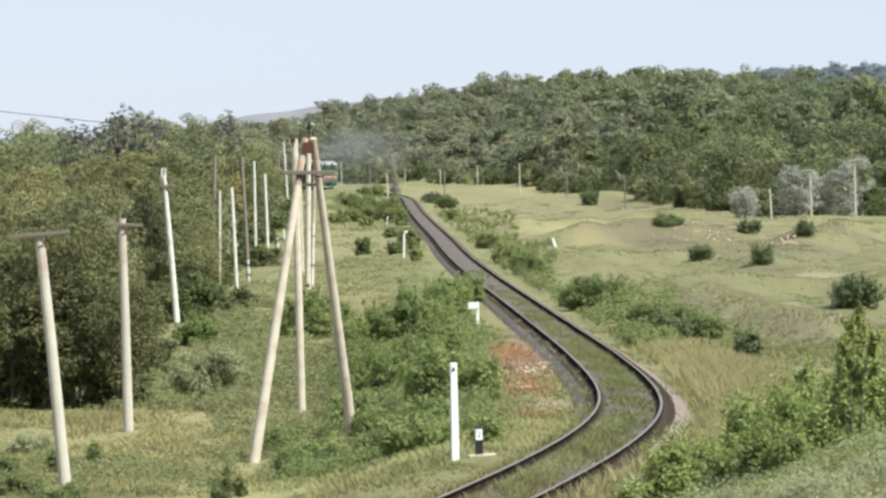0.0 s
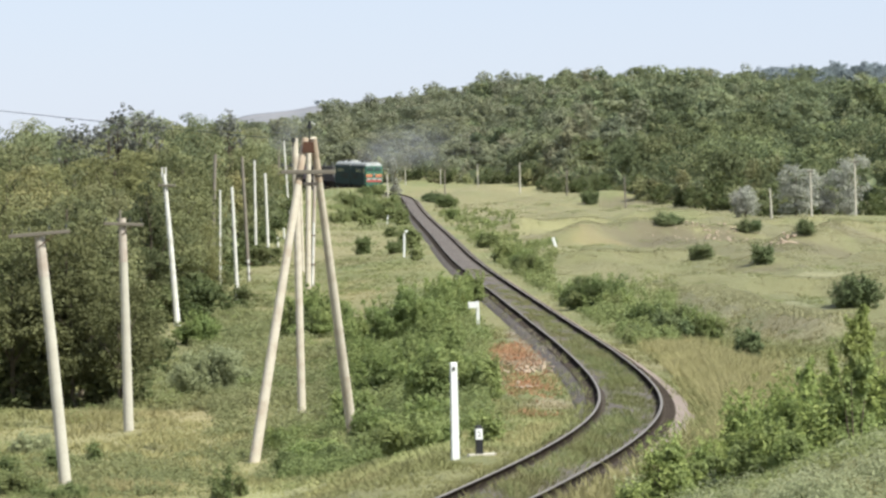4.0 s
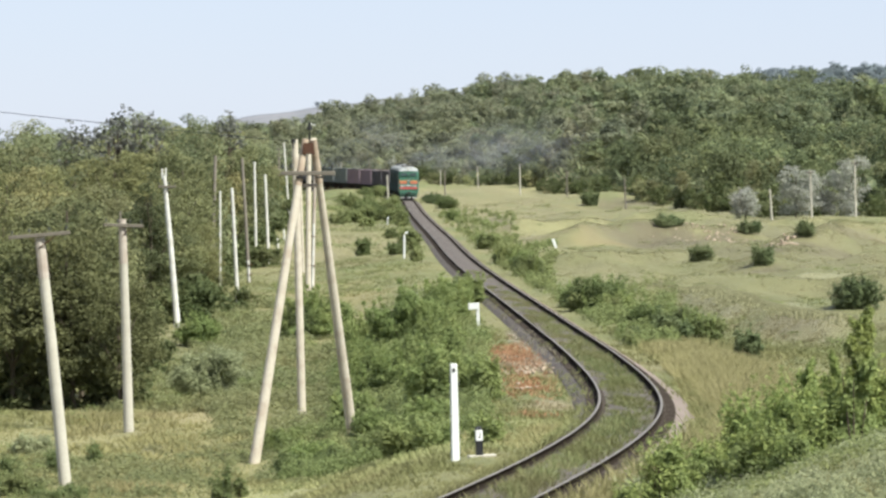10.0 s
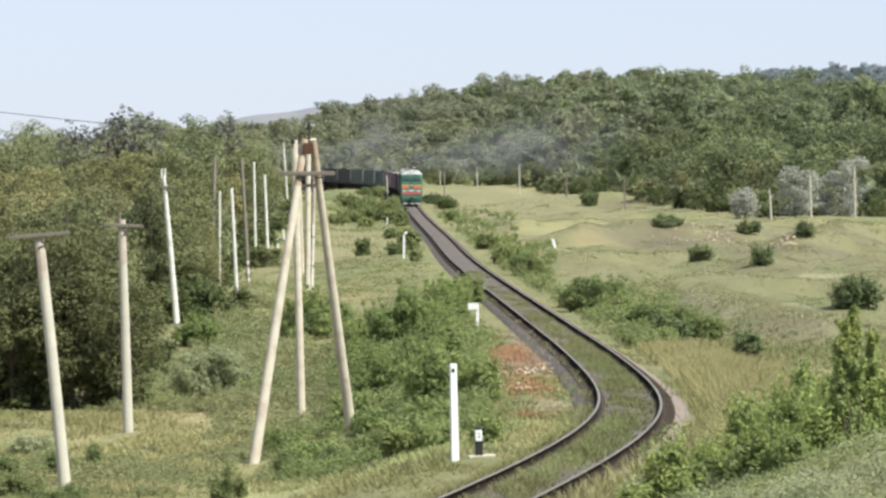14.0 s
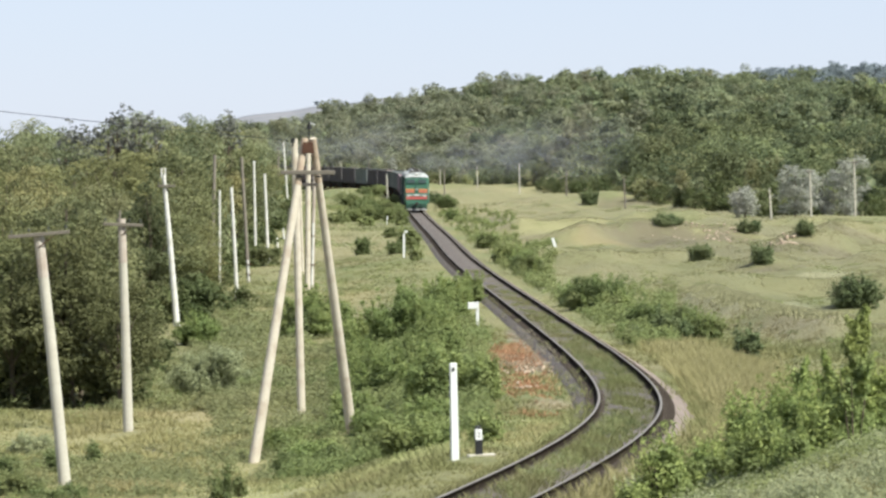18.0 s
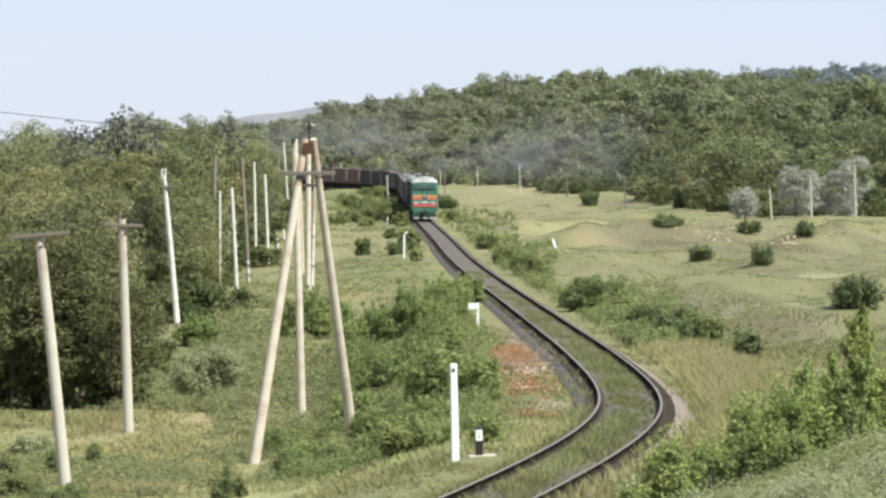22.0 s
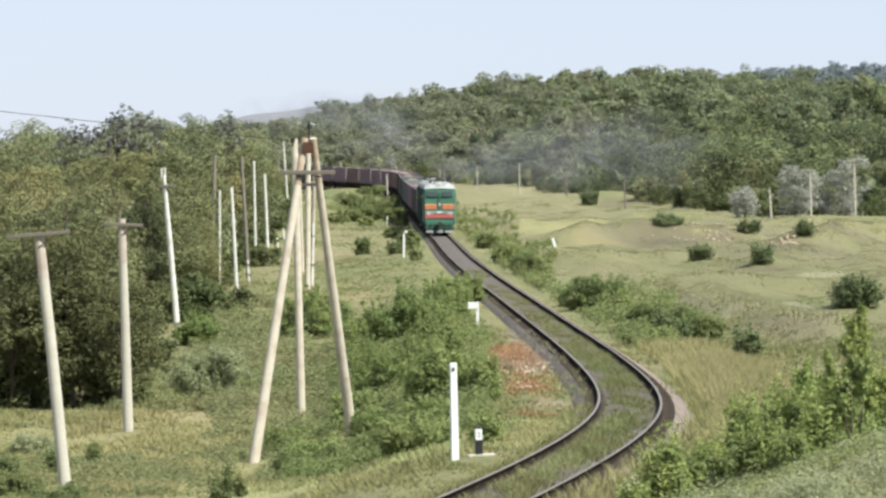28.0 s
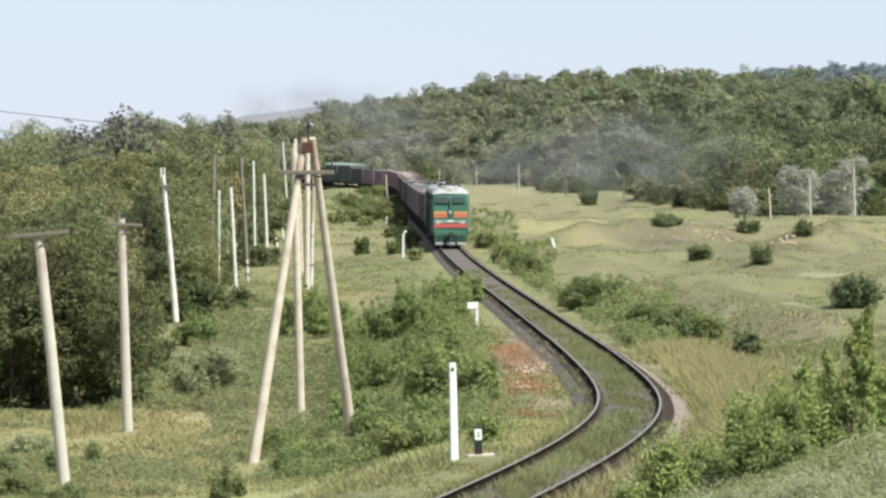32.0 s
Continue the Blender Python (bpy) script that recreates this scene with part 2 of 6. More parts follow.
def meadow(name, blades):
    """Steppe grass: dry straw, green and olive patches of several sizes, bare earth here and there."""
    m, nt, b = blank(name, 0.85)
    geo = nt.nodes.new("ShaderNodeNewGeometry")
    at = geo.outputs["Position"]
    stretch = nt.nodes.new("ShaderNodeMapping")
    stretch.inputs["Scale"].default_value = (1.0, 0.42, 1.0)
    nt.links.new(at, stretch.inputs["Vector"])
    flat = stretch.outputs[0]
    c = blend(nt, span(nt, noise_at(nt, flat, 0.10, 5, 0.6), 0.35, 0.58), GREEN, STRAW)
    c = blend(nt, span(nt, noise_at(nt, flat, 0.33, 4, 0.6), 0.45, 0.65, 0, 0.75), c, OLIVE)
    c = blend(nt, span(nt, noise_at(nt, flat, 0.9, 4, 0.65), 0.55, 0.75, 0, 0.6), c, PALE)
    c = blend(nt, span(nt, noise_at(nt, flat, 2.6, 4, 0.65), 0.5, 0.8, 0, 0.4), c, tuple(v * 0.55 for v in GREEN))
    c = blend(nt, span(nt, noise_at(nt, flat, 0.055, 4, 0.65), 0.52, 0.66, 0, 0.6), c, (0.215, 0.178, 0.1))
    rim = noise_at(nt, flat, 0.45, 4, 0.6)
    for cx, cy, sx, sy, tint, much in PATCHES:
        q = nt.nodes.new("ShaderNodeVectorMath")
        q.operation = "SUBTRACT"
        nt.links.new(at, q.inputs[0])
        q.inputs[1].default_value = (cx, cy, 0)
        w = nt.nodes.new("ShaderNodeVectorMath")
        w.operation = "MULTIPLY"
        nt.links.new(q.outputs[0], w.inputs[0])
        w.inputs[1].default_value = (1 / sx, 1 / sy, 0)
        d = nt.nodes.new("ShaderNodeVectorMath")
        d.operation = "LENGTH"
        nt.links.new(w.outputs[0], d.inputs[0])
        e = nt.nodes.new("ShaderNodeMath")
        e.operation = "ADD"
        nt.links.new(d.outputs["Value"], e.inputs[0])
        nt.links.new(span(nt, rim, 0.25, 0.75, -0.5, 0.5), e.inputs[1])
        c = blend(nt, span(nt, e.outputs[0], 0.6, 1.2, much, 0.0), c, tint)
    if blades:
        c = blend(nt, span(nt, geo.outputs["Random Per Island"], 0, 1, 0, 0.3), c, (0.255, 0.258, 0.122))
        t = nt.nodes.new("ShaderNodeBsdfTranslucent")
        nt.links.new(c, t.inputs["Color"])
        mix = put(nt, "ShaderNodeMixShader", Fac=0.3)
        nt.links.new(b.outputs[0], mix.inputs[1])
        nt.links.new(t.outputs[0], mix.inputs[2])
        nt.links.new(mix.outputs[0], nt.nodes["Material Output"].inputs["Surface"])
    else:
        fine = noise_at(nt, at, 5.0, 5, 0.7)
        tilt = nt.nodes.new("ShaderNodeSeparateXYZ")      # thin brown growth on the steep banks
        nt.links.new(geo.outputs["Normal"], tilt.inputs[0])
        c = blend(nt, span(nt, tilt.outputs["Z"], 0.985, 0.93, 0, 0.4), c, (0.185, 0.162, 0.093))
        c = blend(nt, span(nt, fine, 0.35, 0.7, 0, 0.28), c, (0.1, 0.09, 0.052))
        bump(nt, b, fine, 0.8, 0.25)
    nt.links.new(c, b.inputs["Base Color"])
    return m


M_GROUND, M_GRASS = meadow("steppe_turf", False), meadow("grass_blades", True)
M_LEAF = foliage("oak_leaves", (0.125, 0.145, 0.068), (0.33, 0.338, 0.165), (0.36, 0.345, 0.165), 0.45, 0.65)
# corner oaks: shade at the wood's foot is put into this darker leaf colour
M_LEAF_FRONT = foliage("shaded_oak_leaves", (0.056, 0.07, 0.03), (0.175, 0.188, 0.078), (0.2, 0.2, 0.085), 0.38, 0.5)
M_LEAF_OAK = foliage("old_oak_leaves", (0.082, 0.098, 0.046), (0.25, 0.262, 0.122), (0.28, 0.27, 0.13), 0.38, 0.5)
# far hillside: distance haze is mixed into the leaf colour
M_LEAF_HILL = foliage("hazy_hillside_leaves", (0.13, 0.158, 0.092), (0.195, 0.226, 0.126), (0.3, 0.305, 0.15), 0.42, 0.8)
# horizon trees: blue-grey distance haze painted into the leaves
M_LEAF_DISTANT = foliage("haze_blue_leaves", (0.155, 0.185, 0.205), (0.2, 0.232, 0.245), (0.2, 0.23, 0.235), 0.2, 0.3)
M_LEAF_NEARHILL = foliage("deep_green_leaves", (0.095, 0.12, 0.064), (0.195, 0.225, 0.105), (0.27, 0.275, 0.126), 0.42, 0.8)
# upper and left hillside: paler still, more haze put into the leaves
M_LEAF_HAZED = foliage("hazed_leaves", (0.165, 0.182, 0.122), (0.235, 0.25, 0.158), (0.32, 0.315, 0.178), 0.42, 0.75)
M_LEAF_SPARSE = foliage("grey_half_bare_leaves", (0.115, 0.12, 0.105), (0.19, 0.195, 0.165), (0.2, 0.19, 0.165), 0.3)
M_LEAF_GOLDEN = foliage("yellowing_oak_leaves", (0.13, 0.143, 0.062), (0.345, 0.345, 0.156), (0.37, 0.348, 0.155), 0.45, 0.65)
M_LEAF_BLUISH = foliage("blue_green_oak_leaves", (0.112, 0.136, 0.07), (0.29, 0.312, 0.168), (0.315, 0.32, 0.165), 0.42, 0.65)
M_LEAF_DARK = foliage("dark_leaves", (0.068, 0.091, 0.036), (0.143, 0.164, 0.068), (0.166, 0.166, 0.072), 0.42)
M_LEAF_FRESH = foliage("fresh_leaves", (0.15, 0.203, 0.066), (0.322, 0.375, 0.14), (0.325, 0.345, 0.14), 0.5, 0.2)
M_LEAF_BANK = foliage("bank_leaves", (0.112, 0.145, 0.058), (0.245, 0.278, 0.114), (0.255, 0.262, 0.112), 0.42, 0.4)
M_LEAF_THICKET = foliage("thicket_leaves", (0.14, 0.19, 0.068), (0.3, 0.36, 0.134), (0.31, 0.33, 0.13), 0.45, 0.3)
M_LEAF_SHRUB = foliage("dull_shrub_leaves", (0.09, 0.122, 0.056), (0.18, 0.215, 0.1), (0.19, 0.205, 0.095), 0.4, 0.2)
M_LEAF_YOUNG = foliage("sapling_leaves", (0.12, 0.175, 0.05), (0.38, 0.43, 0.15), (0.34, 0.36, 0.12), 0.42, 0.12)
M_LEAF_SILVER = foliage("silver_leaves", (0.29, 0.295, 0.245), (0.43, 0.432, 0.37), (0.36, 0.358, 0.3), 0.4, 0.2)
M_LEAF_SAGE = foliage("sage_leaves", (0.19, 0.213, 0.108), (0.43, 0.45, 0.262), (0.36, 0.36, 0.21), 0.45, 0.0)
M_BROWN_GRASS = foliage("brown_grass", (0.17, 0.15, 0.083), (0.25, 0.222, 0.125), (0.22, 0.2, 0.11), 0.3, 0.0)
M_WEED = foliage("weed_leaves", (0.138, 0.176, 0.066), (0.262, 0.3, 0.12), (0.285, 0.288, 0.124), 0.45, 0.2)
M_WEED_OLIVE = foliage("olive_weeds", (0.15, 0.165, 0.076), (0.275, 0.292, 0.14), (0.275, 0.265, 0.13), 0.45, 0.1)
M_DRY = foliage("dry_grass", (0.27, 0.243, 0.115), (0.385, 0.345, 0.178), (0.3, 0.277, 0.128), 0.4, 0.0)
M_PALE_GRASS = foliage("bleached_grass", (0.28, 0.268, 0.148), (0.375, 0.36, 0.215), (0.33, 0.315, 0.18), 0.4, 0.0)
M_LEAF_RUST = foliage("dead_leaves", (0.29, 0.128, 0.066), (0.45, 0.235, 0.135), (0.38, 0.255, 0.15), 0.2, 0.1)
M_BARK = worn("bark", (0.101, 0.082, 0.062), (0.055, 0.047, 0.035), 0.9, 0, 3, 0.6, 20)
M_WHITEWASH = worn("whitewashed_concrete", (0.555, 0.54, 0.5), (0.31, 0.28, 0.235), 0.85, 0, 1.8, 0.8, 25)
M_CONCRETE = worn("weathered_concrete", (0.42, 0.392, 0.33), (0.3, 0.272, 0.218), 0.88, 0, 1.1, 0.6, 18)
M_OLDWOOD = worn("grey_weathered_wood", (0.195, 0.172, 0.144), (0.121, 0.108, 0.09), 0.88, 0, 2.0, 0.6, 22)
M_LEG = worn("sun_bleached_concrete", (0.475, 0.425, 0.345), (0.29, 0.225, 0.17), 0.9, 0, 2.2, 0.75, 14)
M_TAN = worn("brown_stained_concrete", (0.42, 0.34, 0.26), (0.24, 0.17, 0.12), 0.9, 0, 2.4, 0.8, 14)
M_ARM = worn("tarred_crossarm", (0.15, 0.132, 0.108), (0.085, 0.072, 0.06), 0.9, 0, 2.0, 0.6, 22)
M_STAINED = worn("rust_stained_concrete", (0.385, 0.335, 0.285), (0.22, 0.155, 0.12), 0.9, 0, 1.6, 0.8, 14)
M_RUSTY = worn("rusty_iron", (0.101, 0.055, 0.039), (0.058, 0.037, 0.028), 0.85, 0.3, 5, 0.7, 40)
M_BLACK = worn("black_paint", (0.016, 0.016, 0.017), (0.047, 0.043, 0.039), 0.55, 0, 4, 0.4, 40)
M_WHITE = worn("white_paint", (0.64, 0.64, 0.624), (0.468, 0.445, 0.406), 0.6, 0, 3, 0.3, 30)
M_PORCELAIN = worn("insulator_glass", (0.07, 0.072, 0.065), (0.039, 0.042, 0.037), 0.7, 0, 6, 0.3, 40)
M_RAIL = worn("rusty_rail", (0.025, 0.02, 0.016), (0.016, 0.013, 0.012), 0.9, 0.0, 3, 0.5, 20, False)
M_RAILTOP = worn("polished_rail_head", (0.211, 0.195, 0.179), (0.133, 0.117, 0.101), 0.6, 0.3, 2, 0.4, 10, False)
M_SLEEPER = worn("tarred_sleeper", (0.058, 0.047, 0.039), (0.101, 0.09, 0.074), 0.9, 0, 2, 0.6, 20)


def ballast_material():
    m, nt, b = blank("slag_ballast", 0.95)
    at = place(nt)
    stones = nt.nodes.new("ShaderNodeTexVoronoi")
    stones.inputs["Scale"].default_value = 14
    nt.links.new(at, stones.inputs["Vector"])
    c = blend(nt, span(nt, noise_at(nt, at, 3.0, 5, 0.7), 0.35, 0.65), (0.062, 0.053, 0.048), (0.128, 0.106, 0.094))
    c = blend(nt, span(nt, noise_at(nt, at, 0.4, 3), 0.45, 0.7, 0, 0.45), c, (0.155, 0.123, 0.104))
    c = blend(nt, span(nt, stones.outputs["Distance"], 0.1, 0.6, 0.4, 0), c, (0.055, 0.048, 0.042))
    nt.links.new(c, b.inputs["Base Color"])
    bump(nt, b, stones.outputs["Distance"], 0.8, 0.05)
    return m


M_BALLAST = ballast_material()
M_SPILL = worn("dusty_gravel", (0.2, 0.165, 0.145), (0.115, 0.094, 0.08), 0.95, 0, 1.6, 0.8, 22, False)


# ---- building helpers ----
def fast_mesh(name, verts, faces, material):
    """A mesh from arrays of corners and of equal-sided faces."""
    verts, faces = np.asarray(verts, np.float32), np.asarray(faces, np.int32)
    me = bpy.data.meshes.new(name)
    n, k = faces.shape
    me.vertices.add(len(verts))
    me.vertices.foreach_set("co", verts.ravel())
    me.loops.add(n * k)
    me.loops.foreach_set("vertex_index", faces.ravel())
    me.polygons.add(n)
    me.polygons.foreach_set("loop_start", np.arange(0, n * k, k, dtype=np.int32))
    me.update(calc_edges=True)
    me.materials.append(material)
    return me


def hang(ob, parent):
    ob.parent = parent
    return ob


def part(name, bm, material, parent, label="", smooth_faces=False):
    me = bpy.data.meshes.new(name)
    bm.to_mesh(me)
    bm.free()
    me.materials.append(material)
    if smooth_faces:
        me.shade_smooth()
    ob = new(name, me)
    if parent:
        ob.parent = parent
    if label:
        tagged(ob, label)
    return ob


def box(bm, c, s, top=(1, 1), turn=None):
    """A block at centre c of size s; top narrows its upper face."""
    vs = []
    for z in (-0.5, 0.5):
        k = top if z > 0 else (1, 1)
        for x, y in ((-0.5, -0.5), (0.5, -0.5), (0.5, 0.5), (-0.5, 0.5)):
            p = Vector((x * s[0] * k[0], y * s[1] * k[1], z * s[2]))
            vs.append(bm.verts.new((turn @ p if turn else p) + Vector(c)))
    for f in ((3, 2, 1, 0), (4, 5, 6, 7), (0, 1, 5, 4), (1, 2, 6, 5), (2, 3, 7, 6), (3, 0, 4, 7)):
        bm.faces.new([vs[i] for i in f])
    return bm


def tube(bm, p, q, r0, r1, n=8):
    """A closed tapering round bar from p to q."""
    p, q = Vector(p), Vector(q)
    m = (q - p).to_track_quat("Z", "Y").to_matrix()
    rings = [[bm.verts.new(o + m @ Vector((r * math.cos(2 * math.pi * i / n), r * math.sin(2 * math.pi * i / n), 0))) for i in range(n)] for o, r in ((p, r0), (q, r1))]
    for i in range(n):
        j = (i + 1) % n
        bm.faces.new((rings[0][i], rings[0][j], rings[1][j], rings[1][i]))
    bm.faces.new(rings[0][::-1])
    bm.faces.new(rings[1])
    return bm


def prism(bm, outline, y0, y1):
    """An outline of (x, z) drawn out from y0 to y1."""
    a = [bm.verts.new((x, y0, z)) for x, z in outline]
    b = [bm.verts.new((x, y1, z)) for x, z in outline]
    n = len(outline)
    for i in range(n):
        j = (i + 1) % n
        bm.faces.new((a[i], a[j], b[j], b[i]))
    bm.faces.new(a[::-1])
    bm.faces.new(b)
    bmesh.ops.recalc_face_normals(bm, faces=bm.faces)
    return bm


def rounded(bm, width=0.02, segments=1):
    bmesh.ops.bevel(bm, geom=list(bm.edges), offset=width, segments=segments, affect="EDGES", profile=0.6)
    return bm


def at_ground(x, y, sink=0.0):
    return float(ground_z(x, y)) - sink


# ---- ground ----
def build_ground():
    ys = np.concatenate(([-3000, -1200, -500, -200, -80, -30, -10, 0, 10, 20, 30, 40, 50, 56], np.geomspace(60, 1750, 380), np.geomspace(1800, 4800, 24)))
    us = np.linspace(-1, 1, 281)
    w = 500 + 0.7 * np.abs(ys)
    a = 6.3
    xs = (w[:, None] * np.sinh(a * us)[None, :] / math.sinh(a))
    xs = xs + np.where(ys > 0, np.clip(track_x(np.clip(ys, 0, 700)), -20, 6), -20)[:, None]
    yy = np.repeat(ys[:, None], len(us), 1)
    zz = ground_z(xs, yy)
    r = np.random.default_rng(3)
    zz = zz + r.normal(0, 0.02, zz.shape) * (np.abs(xs - track_x(yy)) > 2.4)
    n, k = zz.shape
    i = np.arange(n * k).reshape(n, k)
    quads = np.stack((i[:-1, :-1], i[:-1, 1:], i[1:, 1:], i[1:, :-1]), -1).reshape(-1, 4)
    me = fast_mesh("ground", np.stack((xs, yy, zz), -1).reshape(-1, 3), quads, M_GROUND)
    me.shade_smooth()
    tagged(new("ground", me), "hummocky dry steppe meadow with green and straw patches", "ground", kind="structure")


build_ground()


def distant_hill():
    """A bare hill on the horizon behind the wood, with pale haze painted into its colour."""
    m, nt, b = blank("haze_coloured_down", 0.95)
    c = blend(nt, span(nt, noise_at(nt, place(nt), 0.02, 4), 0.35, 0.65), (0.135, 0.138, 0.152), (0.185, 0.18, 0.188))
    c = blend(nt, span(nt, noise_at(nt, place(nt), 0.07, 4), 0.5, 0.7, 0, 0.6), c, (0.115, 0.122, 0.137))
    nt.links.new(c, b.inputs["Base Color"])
    xs, us = np.linspace(-420, 60, 61), np.linspace(0, 1, 15)
    crest = 7 + np.interp(xs, [-420, -260, -175, -142, -114, -90, -74, -58, 60], [4, 10, 21.5, 28.9, 32.9, 36.3, 38.1, 40.5, 50]) + 0.5 * np.sin(xs * 0.13)
    x, u = np.meshgrid(xs, us)
    y = 2300 + 500 * u
    z = -20 + (crest[None, :] + 20) * np.sin(u * math.pi * 0.72) / math.sin(math.pi * 0.5)
    i = np.arange(x.size).reshape(x.shape)
    quads = np.stack((i[:-1, :-1], i[:-1, 1:], i[1:, 1:], i[1:, :-1]), -1).reshape(-1, 4)
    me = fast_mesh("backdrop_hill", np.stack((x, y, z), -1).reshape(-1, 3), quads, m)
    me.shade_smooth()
    tagged(new("backdrop_hill", me), "bare hill far off on the horizon, pale grey haze in its colour", "hill", kind="structure")


distant_hill()


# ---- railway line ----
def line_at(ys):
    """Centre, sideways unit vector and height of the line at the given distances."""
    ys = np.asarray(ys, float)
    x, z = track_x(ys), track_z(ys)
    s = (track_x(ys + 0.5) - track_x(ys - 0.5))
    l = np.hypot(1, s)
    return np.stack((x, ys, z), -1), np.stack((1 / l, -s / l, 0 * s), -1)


def sweep(name, profile, ys, material):
    """Draw a profile of (sideways, up) along the line."""
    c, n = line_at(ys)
    p = np.array(profile)
    v = c[:, None, :] + n[:, None, :] * p[None, :, :1] + np.array((0, 0, 1.0))[None, None, :] * p[None, :, 1:]
    m, k = len(ys), len(p)
    i = np.arange(m * k).reshape(m, k)
    j = np.roll(i, -1, 1)
    quads = np.stack((i[:-1], i[1:], j[1:], j[:-1]), -1).reshape(-1, 4)
    return fast_mesh(name, v.reshape(-1, 3), quads, material)


def build_track():
    ys = np.concatenate((np.arange(30, 200, 1.0), np.arange(200, 960, 2.5)))
    line = tagged(new("railway_track"), "single railway track, rusty rails on dark overgrown slag ballast", "railway track", kind="structure")
    bed = [(-1.6, -0.6), (-1.48, -0.42), (-1.15, -0.2), (-0.9, -0.172), (-0.66, -0.168), (-0.42, -0.125), (0.42, -0.125), (0.66, -0.168), (0.9, -0.172), (1.2, -0.2), (1.6, -0.42), (1.75, -0.6)]
    hang(new("ballast", sweep("ballast", bed, ys, M_BALLAST)), line)
    near_ys = np.arange(58, 230, 1.0)
    spill = [(0.96, -0.172), (1.2, -0.19), (1.55, -0.38), (1.75, -0.46)]
    tagged(hang(new("shoulder", sweep("shoulder", spill, near_ys, M_SPILL)), line), "dusty pinkish gravel on the outer shoulder")
    for side in (-0.795, 0.795):
        rail = [(side - 0.075, -0.18), (side + 0.075, -0.18), (side + 0.075, -0.165), (side + 0.012, -0.15), (side + 0.012, -0.045), (side + 0.037, -0.035),
                (side + 0.037, -0.004), (side - 0.037, -0.004), (side - 0.037, -0.035), (side - 0.012, -0.045), (side - 0.012, -0.15), (side - 0.075, -0.165)]
        r = hang(new("rail", sweep("rail", rail, ys, M_RAIL)), line)
        head = [(side - 0.033, -0.004), (side + 0.033, -0.004), (side + 0.028, 0.002), (side - 0.028, 0.002)]
        tagged(hang(new("rail_head", sweep("rail_head", head, ys, M_RAILTOP)), r), "polished running surface")
    bm = box(bmesh.new(), (0, 0, -0.218), (2.3, 0.25, 0.12))
    bm.verts.ensure_lookup_table()
    me = bpy.data.meshes.new("sleeper")
    bm.to_mesh(me)
    corners = np.array([v.co[:] for v in bm.verts])
    quads = np.array([[v.index for v in f.verts] for f in bm.faces])
    bm.free()
    me.materials.append(M_SLEEPER)
    r = np.random.default_rng(4)
    y, count, vs, fs = 56.0, 0, [], []
    while y < 700:
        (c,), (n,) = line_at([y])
        a = math.atan2(n[1], n[0]) + r.normal(0, 0.012)
        if count < 300:
            s = hang(new("sleeper", me), line)
            s.matrix_basis = Matrix.Translation(c) @ Matrix.Rotation(a, 4, "Z")
        else:
            q = np.stack((corners[:, 0] * math.cos(a) - corners[:, 1] * math.sin(a), corners[:, 0] * math.sin(a) + corners[:, 1] * math.cos(a), corners[:, 2]), -1)
            fs.append(quads + 8 * len(vs))
            vs.append(q + c)
        count, y = count + 1, y + 0.56
    tagged(hang(new("far_sleepers", fast_mesh("far_sleepers", np.concatenate(vs), np.concatenate(fs), M_SLEEPER)), line), kind="stuff")
    return line


build_track()

# ---- plants ----
def tufted(r, lobes, tufts):
    """Break rounded lobes up into a core and smaller tufts that stand out from it."""
    lobes = np.array(lobes, float)
    n = len(lobes)
    d = r.normal(size=(n, tufts, 3))
    d[:, :, 2] += 0.35
    d /= np.linalg.norm(d, axis=2)[:, :, None]
    at = lobes[:, None, :3] + d * lobes[:, None, 3:] * r.uniform(0.62, 1.0, (n, tufts, 1))
    size = lobes[:, None, 3:] * r.uniform(0.26, 0.5, (n, tufts, 1)) * np.array((1, 1, 0.8))
    core = lobes.copy()
    core[:, 3:] *= 0.72
    return np.concatenate((core, np.concatenate((at, size), 2).reshape(-1, 6)))


def leaf_cloud(r, lobes, count, size, up=0.25, fuzz=0.07, slim=1.0, ragged=0.6, tufts=6):
    """Folded leaf clumps scattered over the skins of rounded lobes."""
    lobes = tufted(r, lobes, tufts) if tufts else np.array(lobes, float)
    area = (lobes[:, 3] * lobes[:, 4] + lobes[:, 4] * lobes[:, 5] + lobes[:, 3] * lobes[:, 5])
    which = r.choice(len(lobes), count, p=area / area.sum())
    d = r.normal(size=(count, 3))
    d[:, 2] += up
    d /= np.linalg.norm(d, axis=1)[:, None]
    rad = r.uniform(0.2, 1.0, count) ** 0.33 * r.normal(1, fuzz, count)
    p = lobes[which, :3] + d * lobes[which, 3:] * rad[:, None]
    nrm = d * 1.1 + r.normal(size=(count, 3)) * ragged * 0.75 + np.array((0, 0, 0.4))
    nrm /= np.linalg.norm(nrm, axis=1)[:, None]
    u = np.cross(nrm, r.normal(size=(count, 3)))
    u /= np.linalg.norm(u, axis=1)[:, None]
    v = np.cross(nrm, u)
    s = size * r.uniform(0.55, 1.35, count)[:, None]
    long, thin = s * 0.6 / slim, s * slim
    corners = np.stack((p - u * long - v * thin * 0.3, p + u * long - v * thin * 0.15, p + v * thin * 0.5 + nrm * s * 0.1), 1)
    return corners.reshape(-1, 3), np.arange(count * 3).reshape(-1, 3)


